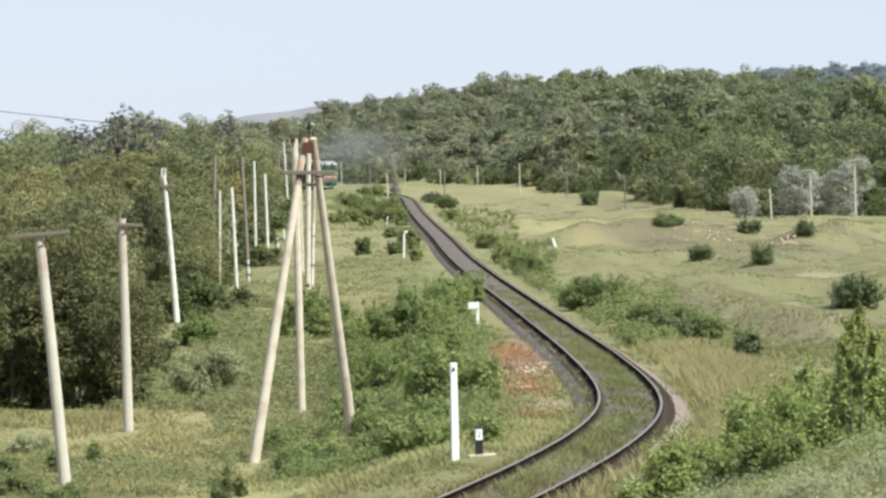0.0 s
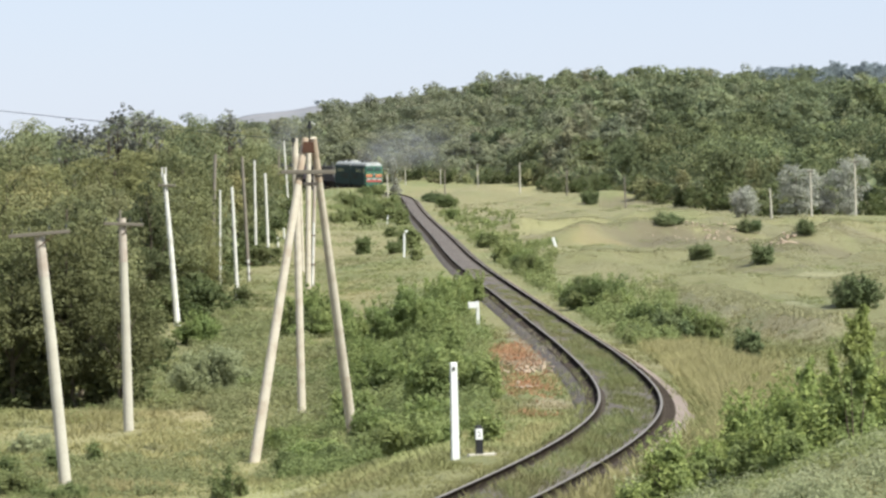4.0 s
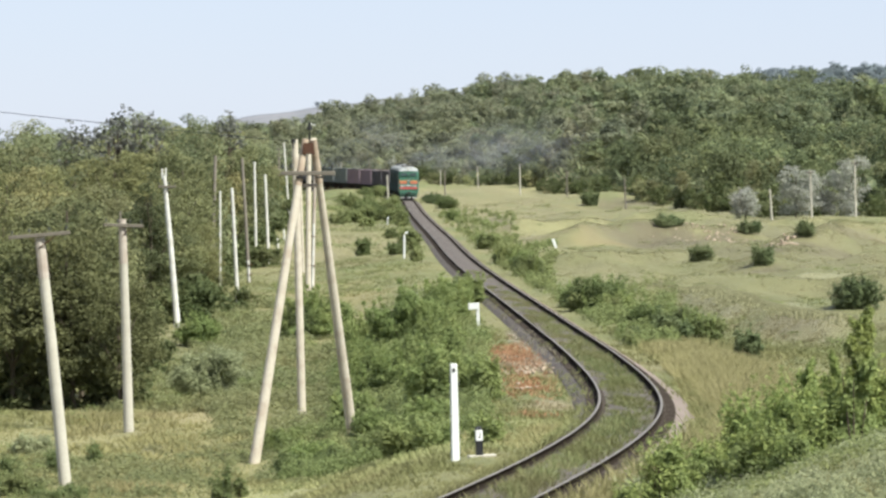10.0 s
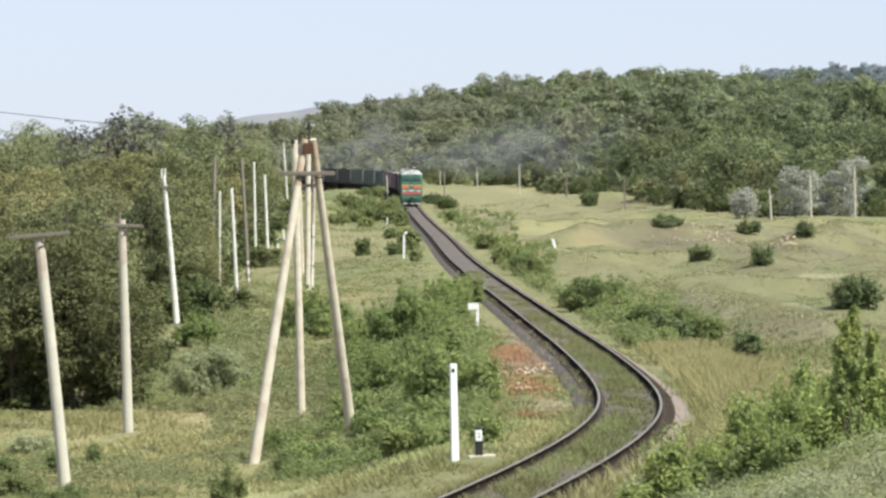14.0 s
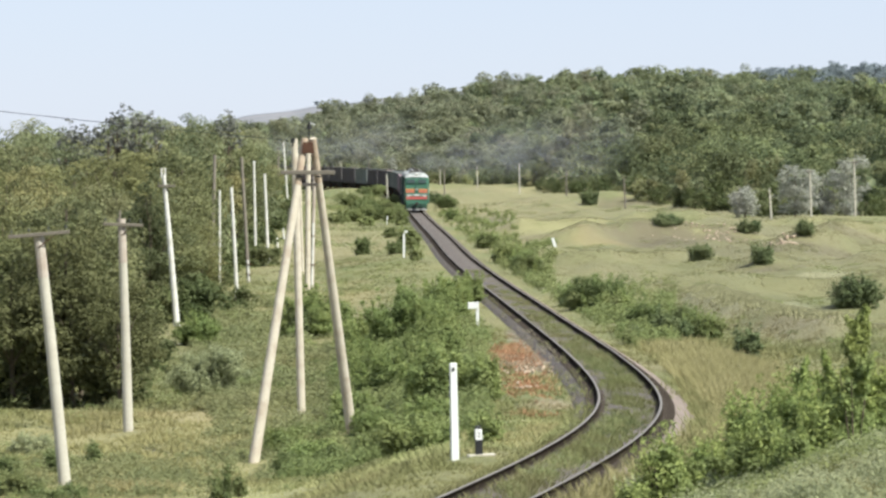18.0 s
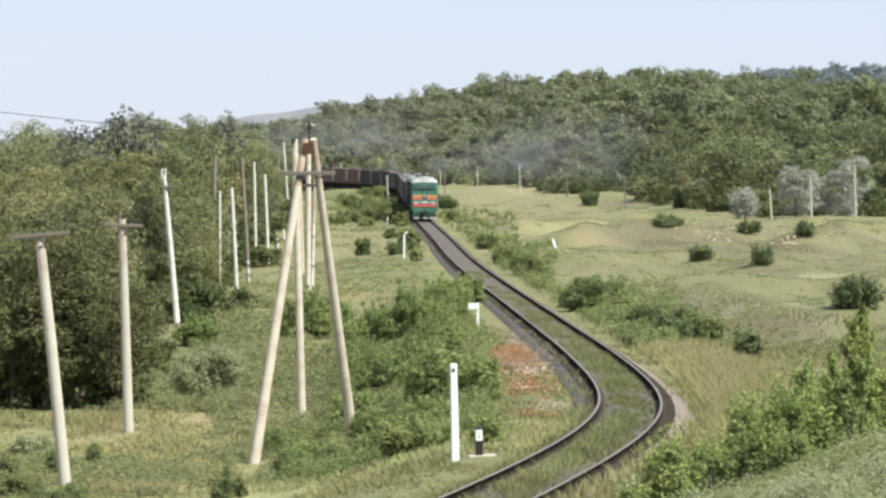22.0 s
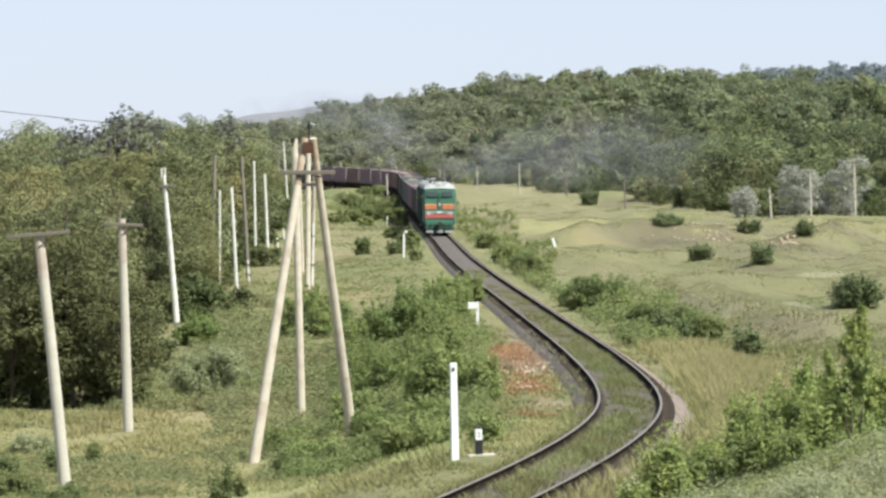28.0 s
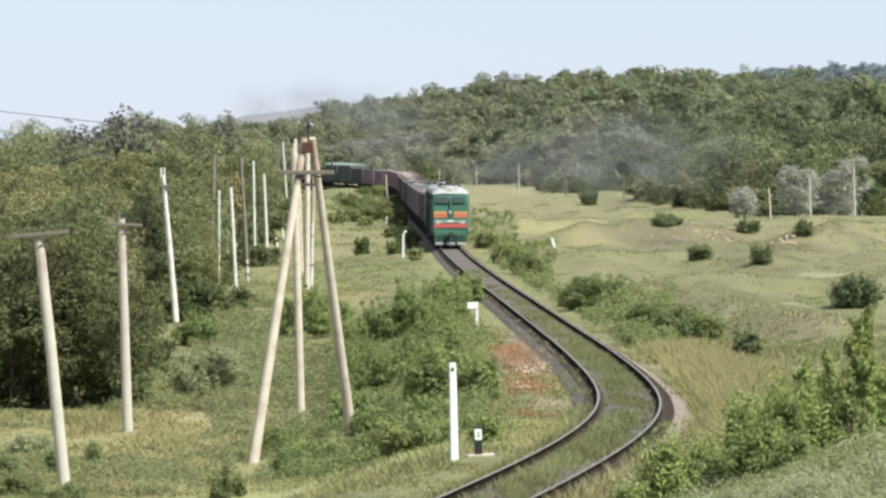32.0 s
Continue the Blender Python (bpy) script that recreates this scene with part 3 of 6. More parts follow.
def shoot_lobes(r, wide, high, count):
    """Upright leafy shoots: chains of small lobes that thin out towards the tip."""
    out = []
    for i in range(count):
        a, k = r.uniform(0, 2 * math.pi), math.sqrt(r.uniform(0, 1)) * 0.36 * wide
        b = a + r.normal(0, 0.4)
        reach = k * r.uniform(1.0, 1.45)
        tip = high * (1.03 - 0.75 * (k / wide)) * r.uniform(0.72, 1.05)
        n = 7
        for j in range(n):
            u = (j + 0.5) / n
            s = (0.13 + 0.02 * wide) * (1.15 - 0.75 * u) * r.uniform(0.7, 1.25)
            q = k * 0.8 + (reach - k * 0.8) * u
            out.append((q * math.cos(b) + r.normal(0, 0.04), q * math.sin(b) + r.normal(0, 0.04), tip * (0.15 + 0.85 * u), s, s, s * 1.35))
    return out


def crown_lobes(r, wide, high, low, count, tall=1.0):
    """Lobes that fill a crown of that width between the heights low and high."""
    out, mid, half = [], (low + high) / 2, (high - low) / 2
    for i in range(count):
        a, k = r.uniform(0, 2 * math.pi), r.uniform(-0.85, 0.9)
        reach = wide / 2 * math.sqrt(max(0.05, 1 - k * k)) * r.uniform(0.4, 0.88)
        s = r.uniform(0.13, 0.3) * wide
        out.append((reach * math.cos(a), reach * math.sin(a), mid + k * half * 0.8, s, s, s * r.uniform(0.6, 0.95) * tall))
    out.append((0, 0, mid, wide * 0.24, wide * 0.24, half * 0.7))
    return out


def stem_mesh(r, low, high, wide, radius, limbs=6):
    bm = bmesh.new()
    lean = Vector((r.uniform(-0.3, 0.3), r.uniform(-0.3, 0.3), 0))
    knee = Vector((0, 0, low)) + lean * 0.5
    head = Vector((0, 0, high * 0.82)) + lean
    tube(bm, (0, 0, -0.4), knee, radius * 1.25, radius * 0.85, 7)
    tube(bm, knee, head, radius * 0.85, radius * 0.25, 6)
    for i in range(limbs):
        a = 2 * math.pi * (i + r.uniform(-0.3, 0.3)) / limbs
        start = knee.lerp(head, r.uniform(0, 0.6))
        reach = wide * r.uniform(0.25, 0.42)
        end = start + Vector((math.cos(a) * reach, math.sin(a) * reach, (high - low) * r.uniform(0.15, 0.4)))
        tube(bm, start, end, radius * 0.45, radius * 0.12, 5)
    return bm


def make_tree(r, name, height, wide, low, leaves, size, material, lobes=13, label="", category="tree", group="", radius=0.16, tall=1.0):
    tree = tagged(new(name), label, category, group)
    part("trunk", stem_mesh(r, max(low, 0.6), height, wide, radius), M_BARK, tree)
    v, f = leaf_cloud(r, crown_lobes(r, wide, height, low, lobes, tall), leaves, size)
    hang(new("crown", fast_mesh("crown", v, f, material)), tree)
    return tree


def cone_lobes(r, wide, high):
    """A slender young tree: loose leafy twigs round one leader, thinning to a pointed tip."""
    out = []
    for i in range(17):
        u = 0.1 + 0.8 * i / 17 + r.uniform(-0.03, 0.03)
        reach = wide / 2 * (1.05 - u) ** 0.7 * r.uniform(0.45, 1.25)
        a = r.uniform(0, 2 * math.pi)
        for k in (0.3, 0.65, 1.0):
            s = (0.045 + 0.05 * wide * (1.2 - k)) * (1.3 - 0.5 * u) * r.uniform(0.7, 1.3)
            out.append((k * reach * math.cos(a), k * reach * math.sin(a), high * (u + 0.1 * k), s, s, s * 1.8))
    return out


def make_bush(r, name, high, wide, leaves, size, material, lobes=9, label="", category="bush", group="", stems=4, spiky=0.0, tips=None):
    bush = tagged(new(name), label, category, group)
    for i in range(stems):
        a, k = r.uniform(0, 2 * math.pi), r.uniform(0.1, 0.35) * wide
        part("stem", tube(bmesh.new(), (k * 0.2 * math.cos(a), k * 0.2 * math.sin(a), -0.2), (k * math.cos(a), k * math.sin(a), high * r.uniform(0.35, 0.55)), 0.03, 0.008, 5), M_BARK, bush)
    lob = crown_lobes(r, wide * (0.84 if tips else 0.9 if spiky else 1.0), high * (0.68 if tips else 0.74 if spiky else 0.95), high * 0.02, lobes)
    for i in range(5):      # leafy skirt down to the ground
        a, k = r.uniform(0, 2 * math.pi), r.uniform(0.18, 0.34) * wide
        lob.append((k * math.cos(a), k * math.sin(a), high * 0.12, wide * r.uniform(0.1, 0.18), wide * r.uniform(0.1, 0.18), high * r.uniform(0.12, 0.2)))
    slender = high > 2.1 * wide
    leaves = int(leaves * 0.55) if slender else leaves
    if slender:
        lob = cone_lobes(r, wide, high * 0.8)
    v, f = leaf_cloud(r, lob, leaves, size, 0.25, 0.2, 0.72, 0.6, 0 if slender else 6)
    if spiky:
        w, g = leaf_cloud(r, cone_lobes(r, wide * 0.8, high)[15:] if slender else shoot_lobes(r, wide, high, int(spiky * 10)), int(leaves * (0.9 if tips else 0.55)), size, 0.2, 0.3, 0.72, 0.8, 0)
        young = np.repeat((0, 1 if tips else 0), (len(f), len(g))).astype(np.int32)
        v, f = np.concatenate((v, w)), np.arange(len(v) + len(w)).reshape(-1, 3)
    me = fast_mesh("foliage", v, f, material)
    if tips:
        me.materials.append(tips)
        me.polygons.foreach_set("material_index", young)
    hang(new("foliage", me), bush)
    return bush


def scatter(kinds, spots, r, vary=0.15):
    """Set copies of the model plants on the ground: spots of (x, y, scale). The first spots take the models themselves."""
    for i, (x, y, s) in enumerate(spots):
        model = kinds[i % len(kinds)]
        m = pose(x, y, at_ground(x, y, 0.05), 0, 0, r.uniform(0, 360)) @ Matrix.Diagonal((s * r.uniform(1 - vary, 1 + vary), s * r.uniform(1 - vary, 1 + vary), s, 1))
        if i < len(kinds):
            model.matrix_basis = m
        else:
            copy_thing(model, m)


rng = np.random.default_rng(11)


def wood_side(y):
    """Sideways limit of the wood along the line."""
    return np.interp(y, [100, 128, 150, 187, 194, 214, 222, 250, 330, 400, 500, 640, 900], [-10.4, -10.6, -12.0, -14.6, -12.0, -13.2, -12.7, -14.2, -15.6, -16.8, -19.6, -24.5, -46])


def wood_top(x, y):
    """Height of the wood's canopy above the datum: it falls and rises gently along the wood."""
    return 7 + y * np.interp(x / y, [-0.119, -0.110, -0.103, -0.097, -0.092, -0.086, -0.080, -0.070, -0.060, -0.054, -0.050, -0.046],
                             [0.0104, 0.0116, 0.0084, 0.0094, 0.0106, 0.0132, 0.0138, 0.0142, 0.0136, 0.0126, 0.0096, 0.004])


def build_left_wood():
    w = np.random.default_rng(17)
    lab = "old oak with foliage down to the grass, shade in its dark leaves"
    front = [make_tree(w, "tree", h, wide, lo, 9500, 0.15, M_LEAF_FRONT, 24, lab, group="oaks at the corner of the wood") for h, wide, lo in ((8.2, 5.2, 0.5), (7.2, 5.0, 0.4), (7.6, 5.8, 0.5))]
    lab = "broad oak with a dense dark green crown at the wood's edge"
    near = [make_tree(w, "tree", h, wide, lo, 9500, 0.15, m, 24, lab, group="trees of the lineside wood")
            for h, wide, lo, m in ((8.2, 5.2, 0.9, M_LEAF_OAK), (9.0, 5.6, 1.4, M_LEAF_GOLDEN), (7.2, 5.0, 0.8, M_LEAF_BLUISH), (8.8, 4.6, 1.1, M_LEAF_OAK), (7.4, 5.8, 0.9, M_LEAF))]
    lab = "tall oak with an olive-green crown in the lineside wood"
    sizes = ((10.6, 6.4, 0.6, M_LEAF), (11.4, 6.0, 0.8, M_LEAF_GOLDEN), (9.8, 6.8, 0.5, M_LEAF_BLUISH), (11.0, 5.4, 0.8, M_LEAF_OAK), (12.2, 5.6, 1.2, M_LEAF))
    far = [make_tree(w, "tree", h, wide, lo, 6500, 0.2, m, 20, lab, group="trees of the lineside wood") for h, wide, lo, m in sizes]
    corner, spots, distant = [], [], []
    y = 131.0
    while y < 690:
        x = wood_side(y) - 2.5 + w.uniform(-0.7, 0.3)
        limit, k = -0.128 * y - 8, 0
        while x > limit and k < 8:
            s = w.uniform(0.8, 1.1)
            if y < 235:
                px, py = x, y + w.uniform(-2.5, 2.5)
                (corner if y < 150 else spots).append((px, py, float(s * (0.86 if y < 150 else 1.0 if y < 190 else 1.08) * (0.9 if x < -0.1 * y else 1.0))))
            else:
                # crowns stand lower towards the line
                px, py = x, y + w.uniform(-4, 4)
                room = float(wood_top(px, py)) - at_ground(px, py)
                s = room / sizes[len(distant) % 5][0] * w.uniform(0.86, 1.0) * (0.84 + 0.16 * smooth(0, 6, wood_side(y) - x))
                distant.append((px, py, float(np.clip(s, 0.5, 1.5))))
            x -= w.uniform(2.2, 3.6) * (1 + (y - 130) / 380)
            k += 1
        y += 7.0 + (y - 130) * 0.075
    corner += [(-11.7, 133.5, 0.74), (-12.9, 132.5, 0.8), (-11.0, 127.6, 0.7), (-12.7, 128.2, 0.82), (-14.8, 128.6, 0.85)]
    spots += [(-14.2, 220.5, 0.6), (-15.6, 236, 0.8)]
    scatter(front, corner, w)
    scatter(near, spots, w)
    scatter(far, distant, w)
    # two of the three carry the wood's shade in their dark leaf colour
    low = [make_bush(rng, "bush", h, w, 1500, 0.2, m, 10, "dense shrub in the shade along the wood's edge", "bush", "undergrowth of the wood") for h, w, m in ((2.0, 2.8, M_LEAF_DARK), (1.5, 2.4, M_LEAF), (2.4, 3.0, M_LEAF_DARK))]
    rim, y = [], 130.0
    while y < 560:
        rim.append((float(wood_side(y)) - rng.uniform(0.6, 1.6), y, float(rng.uniform(0.7, 1.15) * (1 + (y - 130) / 700))))
        y += rng.uniform(3.5, 6.5) * (1 + (y - 130) / 250)
    rim += [(x, 128 + rng.uniform(0, 3), float(rng.uniform(0.55, 0.8))) for x in np.arange(-18, -11.2, 2.4)]
    rim += [(x, 129 + rng.uniform(0, 2), float(rng.uniform(0.8, 1.1))) for x in np.arange(-18, -14.0, 0.9)]
    rim += [(x + rng.uniform(-0.6, 0.6), rng.uniform(137, 150), float(rng.uniform(0.7, 1.1))) for x in np.arange(-20, -11.5, 0.9)]
    rim += [(-11.5, 212, 0.75), (-12.9, 219, 0.9), (-13.6, 288, 0.9), (-14.3, 285, 1.0), (-12.2, 209, 0.8), (-15.6, 180, 1.2), (-13.9, 191, 1.1), (-12.9, 197, 1.2), (-14.5, 200, 1.3), (-13.6, 206, 1.2), (-15.2, 192, 1.3)]
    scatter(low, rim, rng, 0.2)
    # thin dark tops that rise above the rest
    spire = [make_tree(rng, "tree", 11.1, 2.0, 7.0, 270, 0.23, M_LEAF_SPARSE, 16, "thin grey half-bare tree rising above the oak crowns", group="tall trees")]
    scatter(spire, [(-23.7, 262, 1.05), (-22.9, 264, 1.1), (-25.9, 262, 0.99), (-25.1, 264, 0.96), (-26.7, 262, 0.93), (-21.6, 262, 1.08), (-20.6, 266, 1.06), (-19.6, 345, 1.06), (-21.4, 372, 1.12)], rng, 0.2)


def build_wood_edge():
    """The front trees of the hillside wood, one by one."""
    r = np.random.default_rng(31)
    lab = "leafy tree in the front row of the hillside wood"
    kinds = [make_tree(r, "tree", h, w, 0.2, 2300, 0.40, m, 15, lab, group="front trees of the hillside wood")
             for h, w, m in ((8.5, 7.5, M_LEAF_NEARHILL), (7.0, 7.5, M_LEAF_DARK), (9.5, 6.8, M_LEAF_NEARHILL), (6.0, 7.0, M_LEAF_DARK), (10.5, 8.0, M_LEAF))]
    # the farther front trees take the leaf colours greyed with haze
    lab = "tree at the foot of the hillside, grey-green haze in its leaf colour"
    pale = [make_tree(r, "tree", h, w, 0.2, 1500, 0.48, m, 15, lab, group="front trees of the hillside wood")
            for h, w, m in ((8.0, 7.5, M_LEAF_HAZED), (6.8, 7.2, M_LEAF_HILL), (9.2, 7.0, M_LEAF_HAZED))]
    spots, far_spots = [], []
    for row in (0, 1, 2):
        x = -26.0 + row * 2
        while x < 92:
            y = float(forest_edge(x)) + 4 + row * 11 + r.uniform(-4, 4)
            if x < 0.13 * y + 6:
                (far_spots if x < 17 else spots).append((x, y, float(r.uniform(0.6, 1.1) * (0.75 + 0.2 * row) * (1.15 if x > 45 else 1.0))))
            x += r.uniform(3.6, 6.2)
    scatter(kinds, spots, r, 0.2)
    scatter(pale, far_spots, r, 0.2)
    low = [make_bush(r, "bush", h, w, 700, 0.4, m, 9, "low dense shrub along the foot of the wood", "bush", "shrubs along the wood") for h, w, m in ((3.0, 5.5, M_LEAF), (2.4, 5.0, M_LEAF_DARK), (3.6, 6.0, M_LEAF_DARK))]
    spots, x = [], -28.0
    while x < 90:
        y = float(forest_edge(x)) + r.uniform(-6, 3)
        if x < 0.13 * y + 4:
            spots.append((x, y, float(r.uniform(0.7, 1.2))))
        x += r.uniform(2.0, 3.6)
    for x in np.arange(15, 48, 0.8):
        spots.append((float(x), float(forest_edge(x)) + r.uniform(-3, 8), float(r.uniform(0.55, 1.1))))
    scatter(low, spots, r, 0.2)


def build_far_wood():
    """The wooded hillside: crowns past counting in one piece."""
    r = np.random.default_rng(21)
    models = []
    for i in range(10):
        w, h = r.uniform(7.0, 13), r.uniform(6.5, 9.5)
        dome = [(0, 0, h * 0.5, w * 0.34, w * 0.34, h * 0.42)]
        for k in range(6):
            a, q = r.uniform(0, 6.28), r.uniform(0.15, 0.36) * w
            dome.append((q * math.cos(a), q * math.sin(a), h * r.uniform(0.35, 0.8), w * r.uniform(0.12, 0.24), w * r.uniform(0.12, 0.24), h * r.uniform(0.12, 0.24)))
        models.append(leaf_cloud(r, dome, 1150, 0.54, 0.5, 0.1, 1.0, 0.45, 4)[0])
    fine = []
    for i in range(6):
        w, h = r.uniform(7.0, 10), r.uniform(7.5, 10)
        fine.append(leaf_cloud(r, crown_lobes(r, w, h, 0.5, 16), 1700, 0.43, 0.5, 0.1, 1.0, 0.5, 5)[0])
    vs, hazed, near, away, y = [], [], [], [], 460.0
    while y < 1335:
        half = 0.135 * y + 12
        for x in np.arange(-half, half, 5.8):
            px, py = x + r.uniform(-3, 3), y + r.uniform(-12, 12)
            thin = px < -0.045 * py and r.uniform() < 0.6
            if py < forest_edge(px) + 36 or px < -0.06 * py or thin or (px < -0.035 * py and py > 1200):
                continue
            s = r.uniform(0.7, 1.1) * (r.uniform(1.15, 1.4) if r.uniform() < 0.3 and py < 950 else 1.0)
            s = min(s, 1.02) if py < 760 else s
            a = r.uniform(0, 6.28)
            m = fine[int(r.integers(6))] if py < 660 else models[int(r.integers(10))]
            c, d = math.cos(a), math.sin(a)
            q = np.stack((m[:, 0] * c - m[:, 1] * d, m[:, 0] * d + m[:, 1] * c, m[:, 2] * r.uniform(0.8, 1.15)), -1) * s
            (hazed if px < 28 + 22 * math.sin(py * 0.05) and py > 700 else near if py < 760 + 40 * math.sin(px * 0.3) else vs).append(q + np.array((px, py, at_ground(px, py, 0.3))))
        y += 27
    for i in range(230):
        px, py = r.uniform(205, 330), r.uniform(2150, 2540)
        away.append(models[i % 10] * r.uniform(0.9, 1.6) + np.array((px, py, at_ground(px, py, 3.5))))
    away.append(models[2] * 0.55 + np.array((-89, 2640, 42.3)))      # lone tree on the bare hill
    v = np.concatenate(vs)
    n = 36000
    uy = np.sqrt(r.uniform(430 ** 2, 1330 ** 2, n))
    ux = r.uniform(-0.06, 0.14, n) * uy
    k = uy > forest_edge(ux) + 14
    ux, uy = ux[k], uy[k]
    c = np.stack((ux, uy, ground_z(ux, uy) + r.uniform(0.1, 2.6, len(ux))), -1)
    v = np.concatenate((v, (c[:, None, :] + r.normal(0, 0.75, (len(ux), 3, 3))).reshape(-1, 3)))      # undergrowth
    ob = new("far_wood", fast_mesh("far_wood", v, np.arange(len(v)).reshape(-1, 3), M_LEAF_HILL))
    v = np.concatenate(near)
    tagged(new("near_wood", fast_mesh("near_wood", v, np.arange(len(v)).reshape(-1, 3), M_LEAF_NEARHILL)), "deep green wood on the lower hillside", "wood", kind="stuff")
    v = np.concatenate(hazed)
    tagged(new("parched_wood", fast_mesh("parched_wood", v, np.arange(len(v)).reshape(-1, 3), M_LEAF_HAZED)), "dense wood on the upper hillside, grey-green haze in its leaf colour", "wood", kind="stuff")
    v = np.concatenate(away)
    tagged(new("backdrop", fast_mesh("backdrop", v, np.arange(len(v)).reshape(-1, 3), M_LEAF_DISTANT)), "tree line on the far horizon, blue-grey haze in its colour", "wood", kind="structure")
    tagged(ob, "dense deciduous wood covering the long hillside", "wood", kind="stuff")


build_wood_edge()
build_left_wood()
build_far_wood()

# ---- shrubs: sideways place, distance, width, height ----
GREEN_SHRUBS = [(1.5, 192, 1.7, 2.0), (0.5, 186, 2.2, 2.1), (-3.0, 140, 2.2, 1.8), (-0.2, 140, 2.2, 2.2), (-2.2, 128, 2.2, 1.8), (0.05, 129, 1.8, 1.9), (-0.9, 127, 2.0, 2.0), (-0.2, 118, 1.7, 1.9), (-2.7, 112, 1.8, 1.3), (-0.1, 147, 1.8, 2.0), (-3.6, 158, 2.4, 1.8), (0.0, 161, 2.2, 2.2), (-0.4, 98, 1.8, 1.2), (-6.0, 177, 4.0, 2.7), (-1.5, 151, 3.9, 3.2), (0.2, 171, 3.0, 2.5), (-1.7, 118, 2.7, 2.0), (-0.2, 106, 2.4, 2.4), (1.1, 105, 1.4, 1.8), (-0.7, 90, 2.6, 1.1),
                (-2.7, 132, 1.8, 2.0), (-11.3, 171, 2.3, 1.9), (-3.4, 100, 1.8, 0.8), (-4.6, 108, 1.5, 0.8), (1.0, 86, 0.9, 0.9), (-1.9, 102, 1.7, 1.1)]
BANK_SHRUBS = [(-6.6, 305, 1.6, 2.0), (-3.6, 296, 2.0, 1.4), (-2.9, 318, 2.2, 1.6), (-11.7, 412, 2.4, 1.3), (-10.5, 416, 3.2, 1.9), (-9.3, 421, 3.4, 2.5), (-8.2, 428, 3.4, 2.8), (-7.1, 436, 3.0, 2.9), (-6.1, 438, 2.8, 2.6), (-9.9, 452, 4.0, 2.4), (-8.3, 402, 2.4, 1.5), (-5.0, 352, 1.5, 1.2), (-7.9, 489, 6.6, 1.7), (-1.9, 274, 1.3, 1.2), (-2.7, 309, 1.9, 2.3), (-12.2, 489, 4.4, 2.2),
               (-10.6, 545, 5.0, 1.5), (-5.5, 418, 3.4, 2.0), (-4.4, 405, 2.2, 2.0)]
RIGHT_SHRUBS = [(3.6, 309, 2.3, 1.8), (4.6, 266, 2.8, 2.0), (5.4, 240, 2.7, 1.8), (7.2, 180, 3.9, 2.2), (8.3, 154, 2.2, 1.8), (10.6, 150, 1.8, 1.4), (9.9, 154, 2.0, 1.7), (6.4, 185, 1.7, 1.4),
                (0.5, 506, 3.8, 2.1), (8.2, 175, 2.1, 1.6), (1.1, 434, 2.6, 1.6)]
DARK_SHRUBS = [(8.65, 145.5, 1.35, 1.6), (7.3, 143, 0.8, 0.9), (10.35, 126, 1.15, 1.75), (9.3, 147, 1.2, 1.2), (19.0, 172, 2.7, 1.9), (18.2, 263, 2.6, 1.4), (21.0, 246, 2.1, 1.9), (20.1, 335, 3.6, 0.7), (27.4, 335, 2.6, 1.3),
               (27.7, 286, 2.2, 1.3), (40.2, 358, 1.6, 1.2), (-1.4, 544, 4.1, 2.0), (22.8, 577, 3.5, 3.1), (-6.8, 176, 1.9, 1.9)]
NEAR_SHRUBS = [(7.75, 70, 1.4, 3.0), (7.4, 71, 1.0, 2.25), (7.0, 72.5, 1.0, 2.25), (8.0, 71, 1.1, 2.5), (7.4, 77, 1.6, 2.24), (5.7, 68, 1.5, 1.90), (5.2, 69.5, 1.1, 1.46), (8.3, 71, 1.1, 2.24), (8.7, 78, 1.5, 2.13), (6.6, 72, 1.4, 2.46), (7.05, 70, 1.1, 1.90), (6.15, 75, 1.2, 2.24), (5.0, 71, 0.8, 1.34), (3.9, 65.5, 1.0, 1.9), (4.35, 67, 0.7, 1.34), (3.2, 64, 0.6, 1.01), (6.3, 67, 1.0, 1.23)]
SAGE_SHRUBS = [(6.0, 60, 1.1, 0.3), (5.2, 62, 0.9, 0.35), (6.6, 62, 1.0, 0.32), (7.3, 65, 0.9, 0.35), (6.1, 64, 0.8, 0.32), (-8.3, 133, 3.1, 2.1), (3.6, 68, 1.2, 0.6), (-11.9, 108, 1.6, 0.8)]
WEEDS = [(-5.35, 92, 0.42, 1.1), (-5.1, 93.5, 0.5, 0.8), (-10.3, 93, 0.8, 0.7), (-11.2, 94, 1.2, 0.8), (-9.2, 92.5, 0.9, 0.5), (-10.6, 101, 0.5, 1.0), (-4.0, 99, 1.2, 0.7), (-2.9, 97, 1.2, 0.7), (-1.6, 95, 1.5, 0.8), (-1.9, 103.5, 1.2, 0.9), (-9.9, 92, 0.7, 0.4), (-11.3, 97, 0.9, 1.1), (-10.7, 93, 0.9, 0.9), (-9.75, 104, 0.5, 0.9), (-9.0, 91.6, 0.6, 0.5), (-9.6, 91.8, 0.5, 0.45), (-5.6, 93, 0.6, 0.9)]
SILVER_TREES = [(35.6, 440, 4.2, 3.6), (41.0, 434, 5.0, 6.6), (48.2, 440, 5.5, 8.4), (-8.6, 660, 3.0, 8.8), (45.0, 442, 4.0, 6.0)]


SWAYING = []


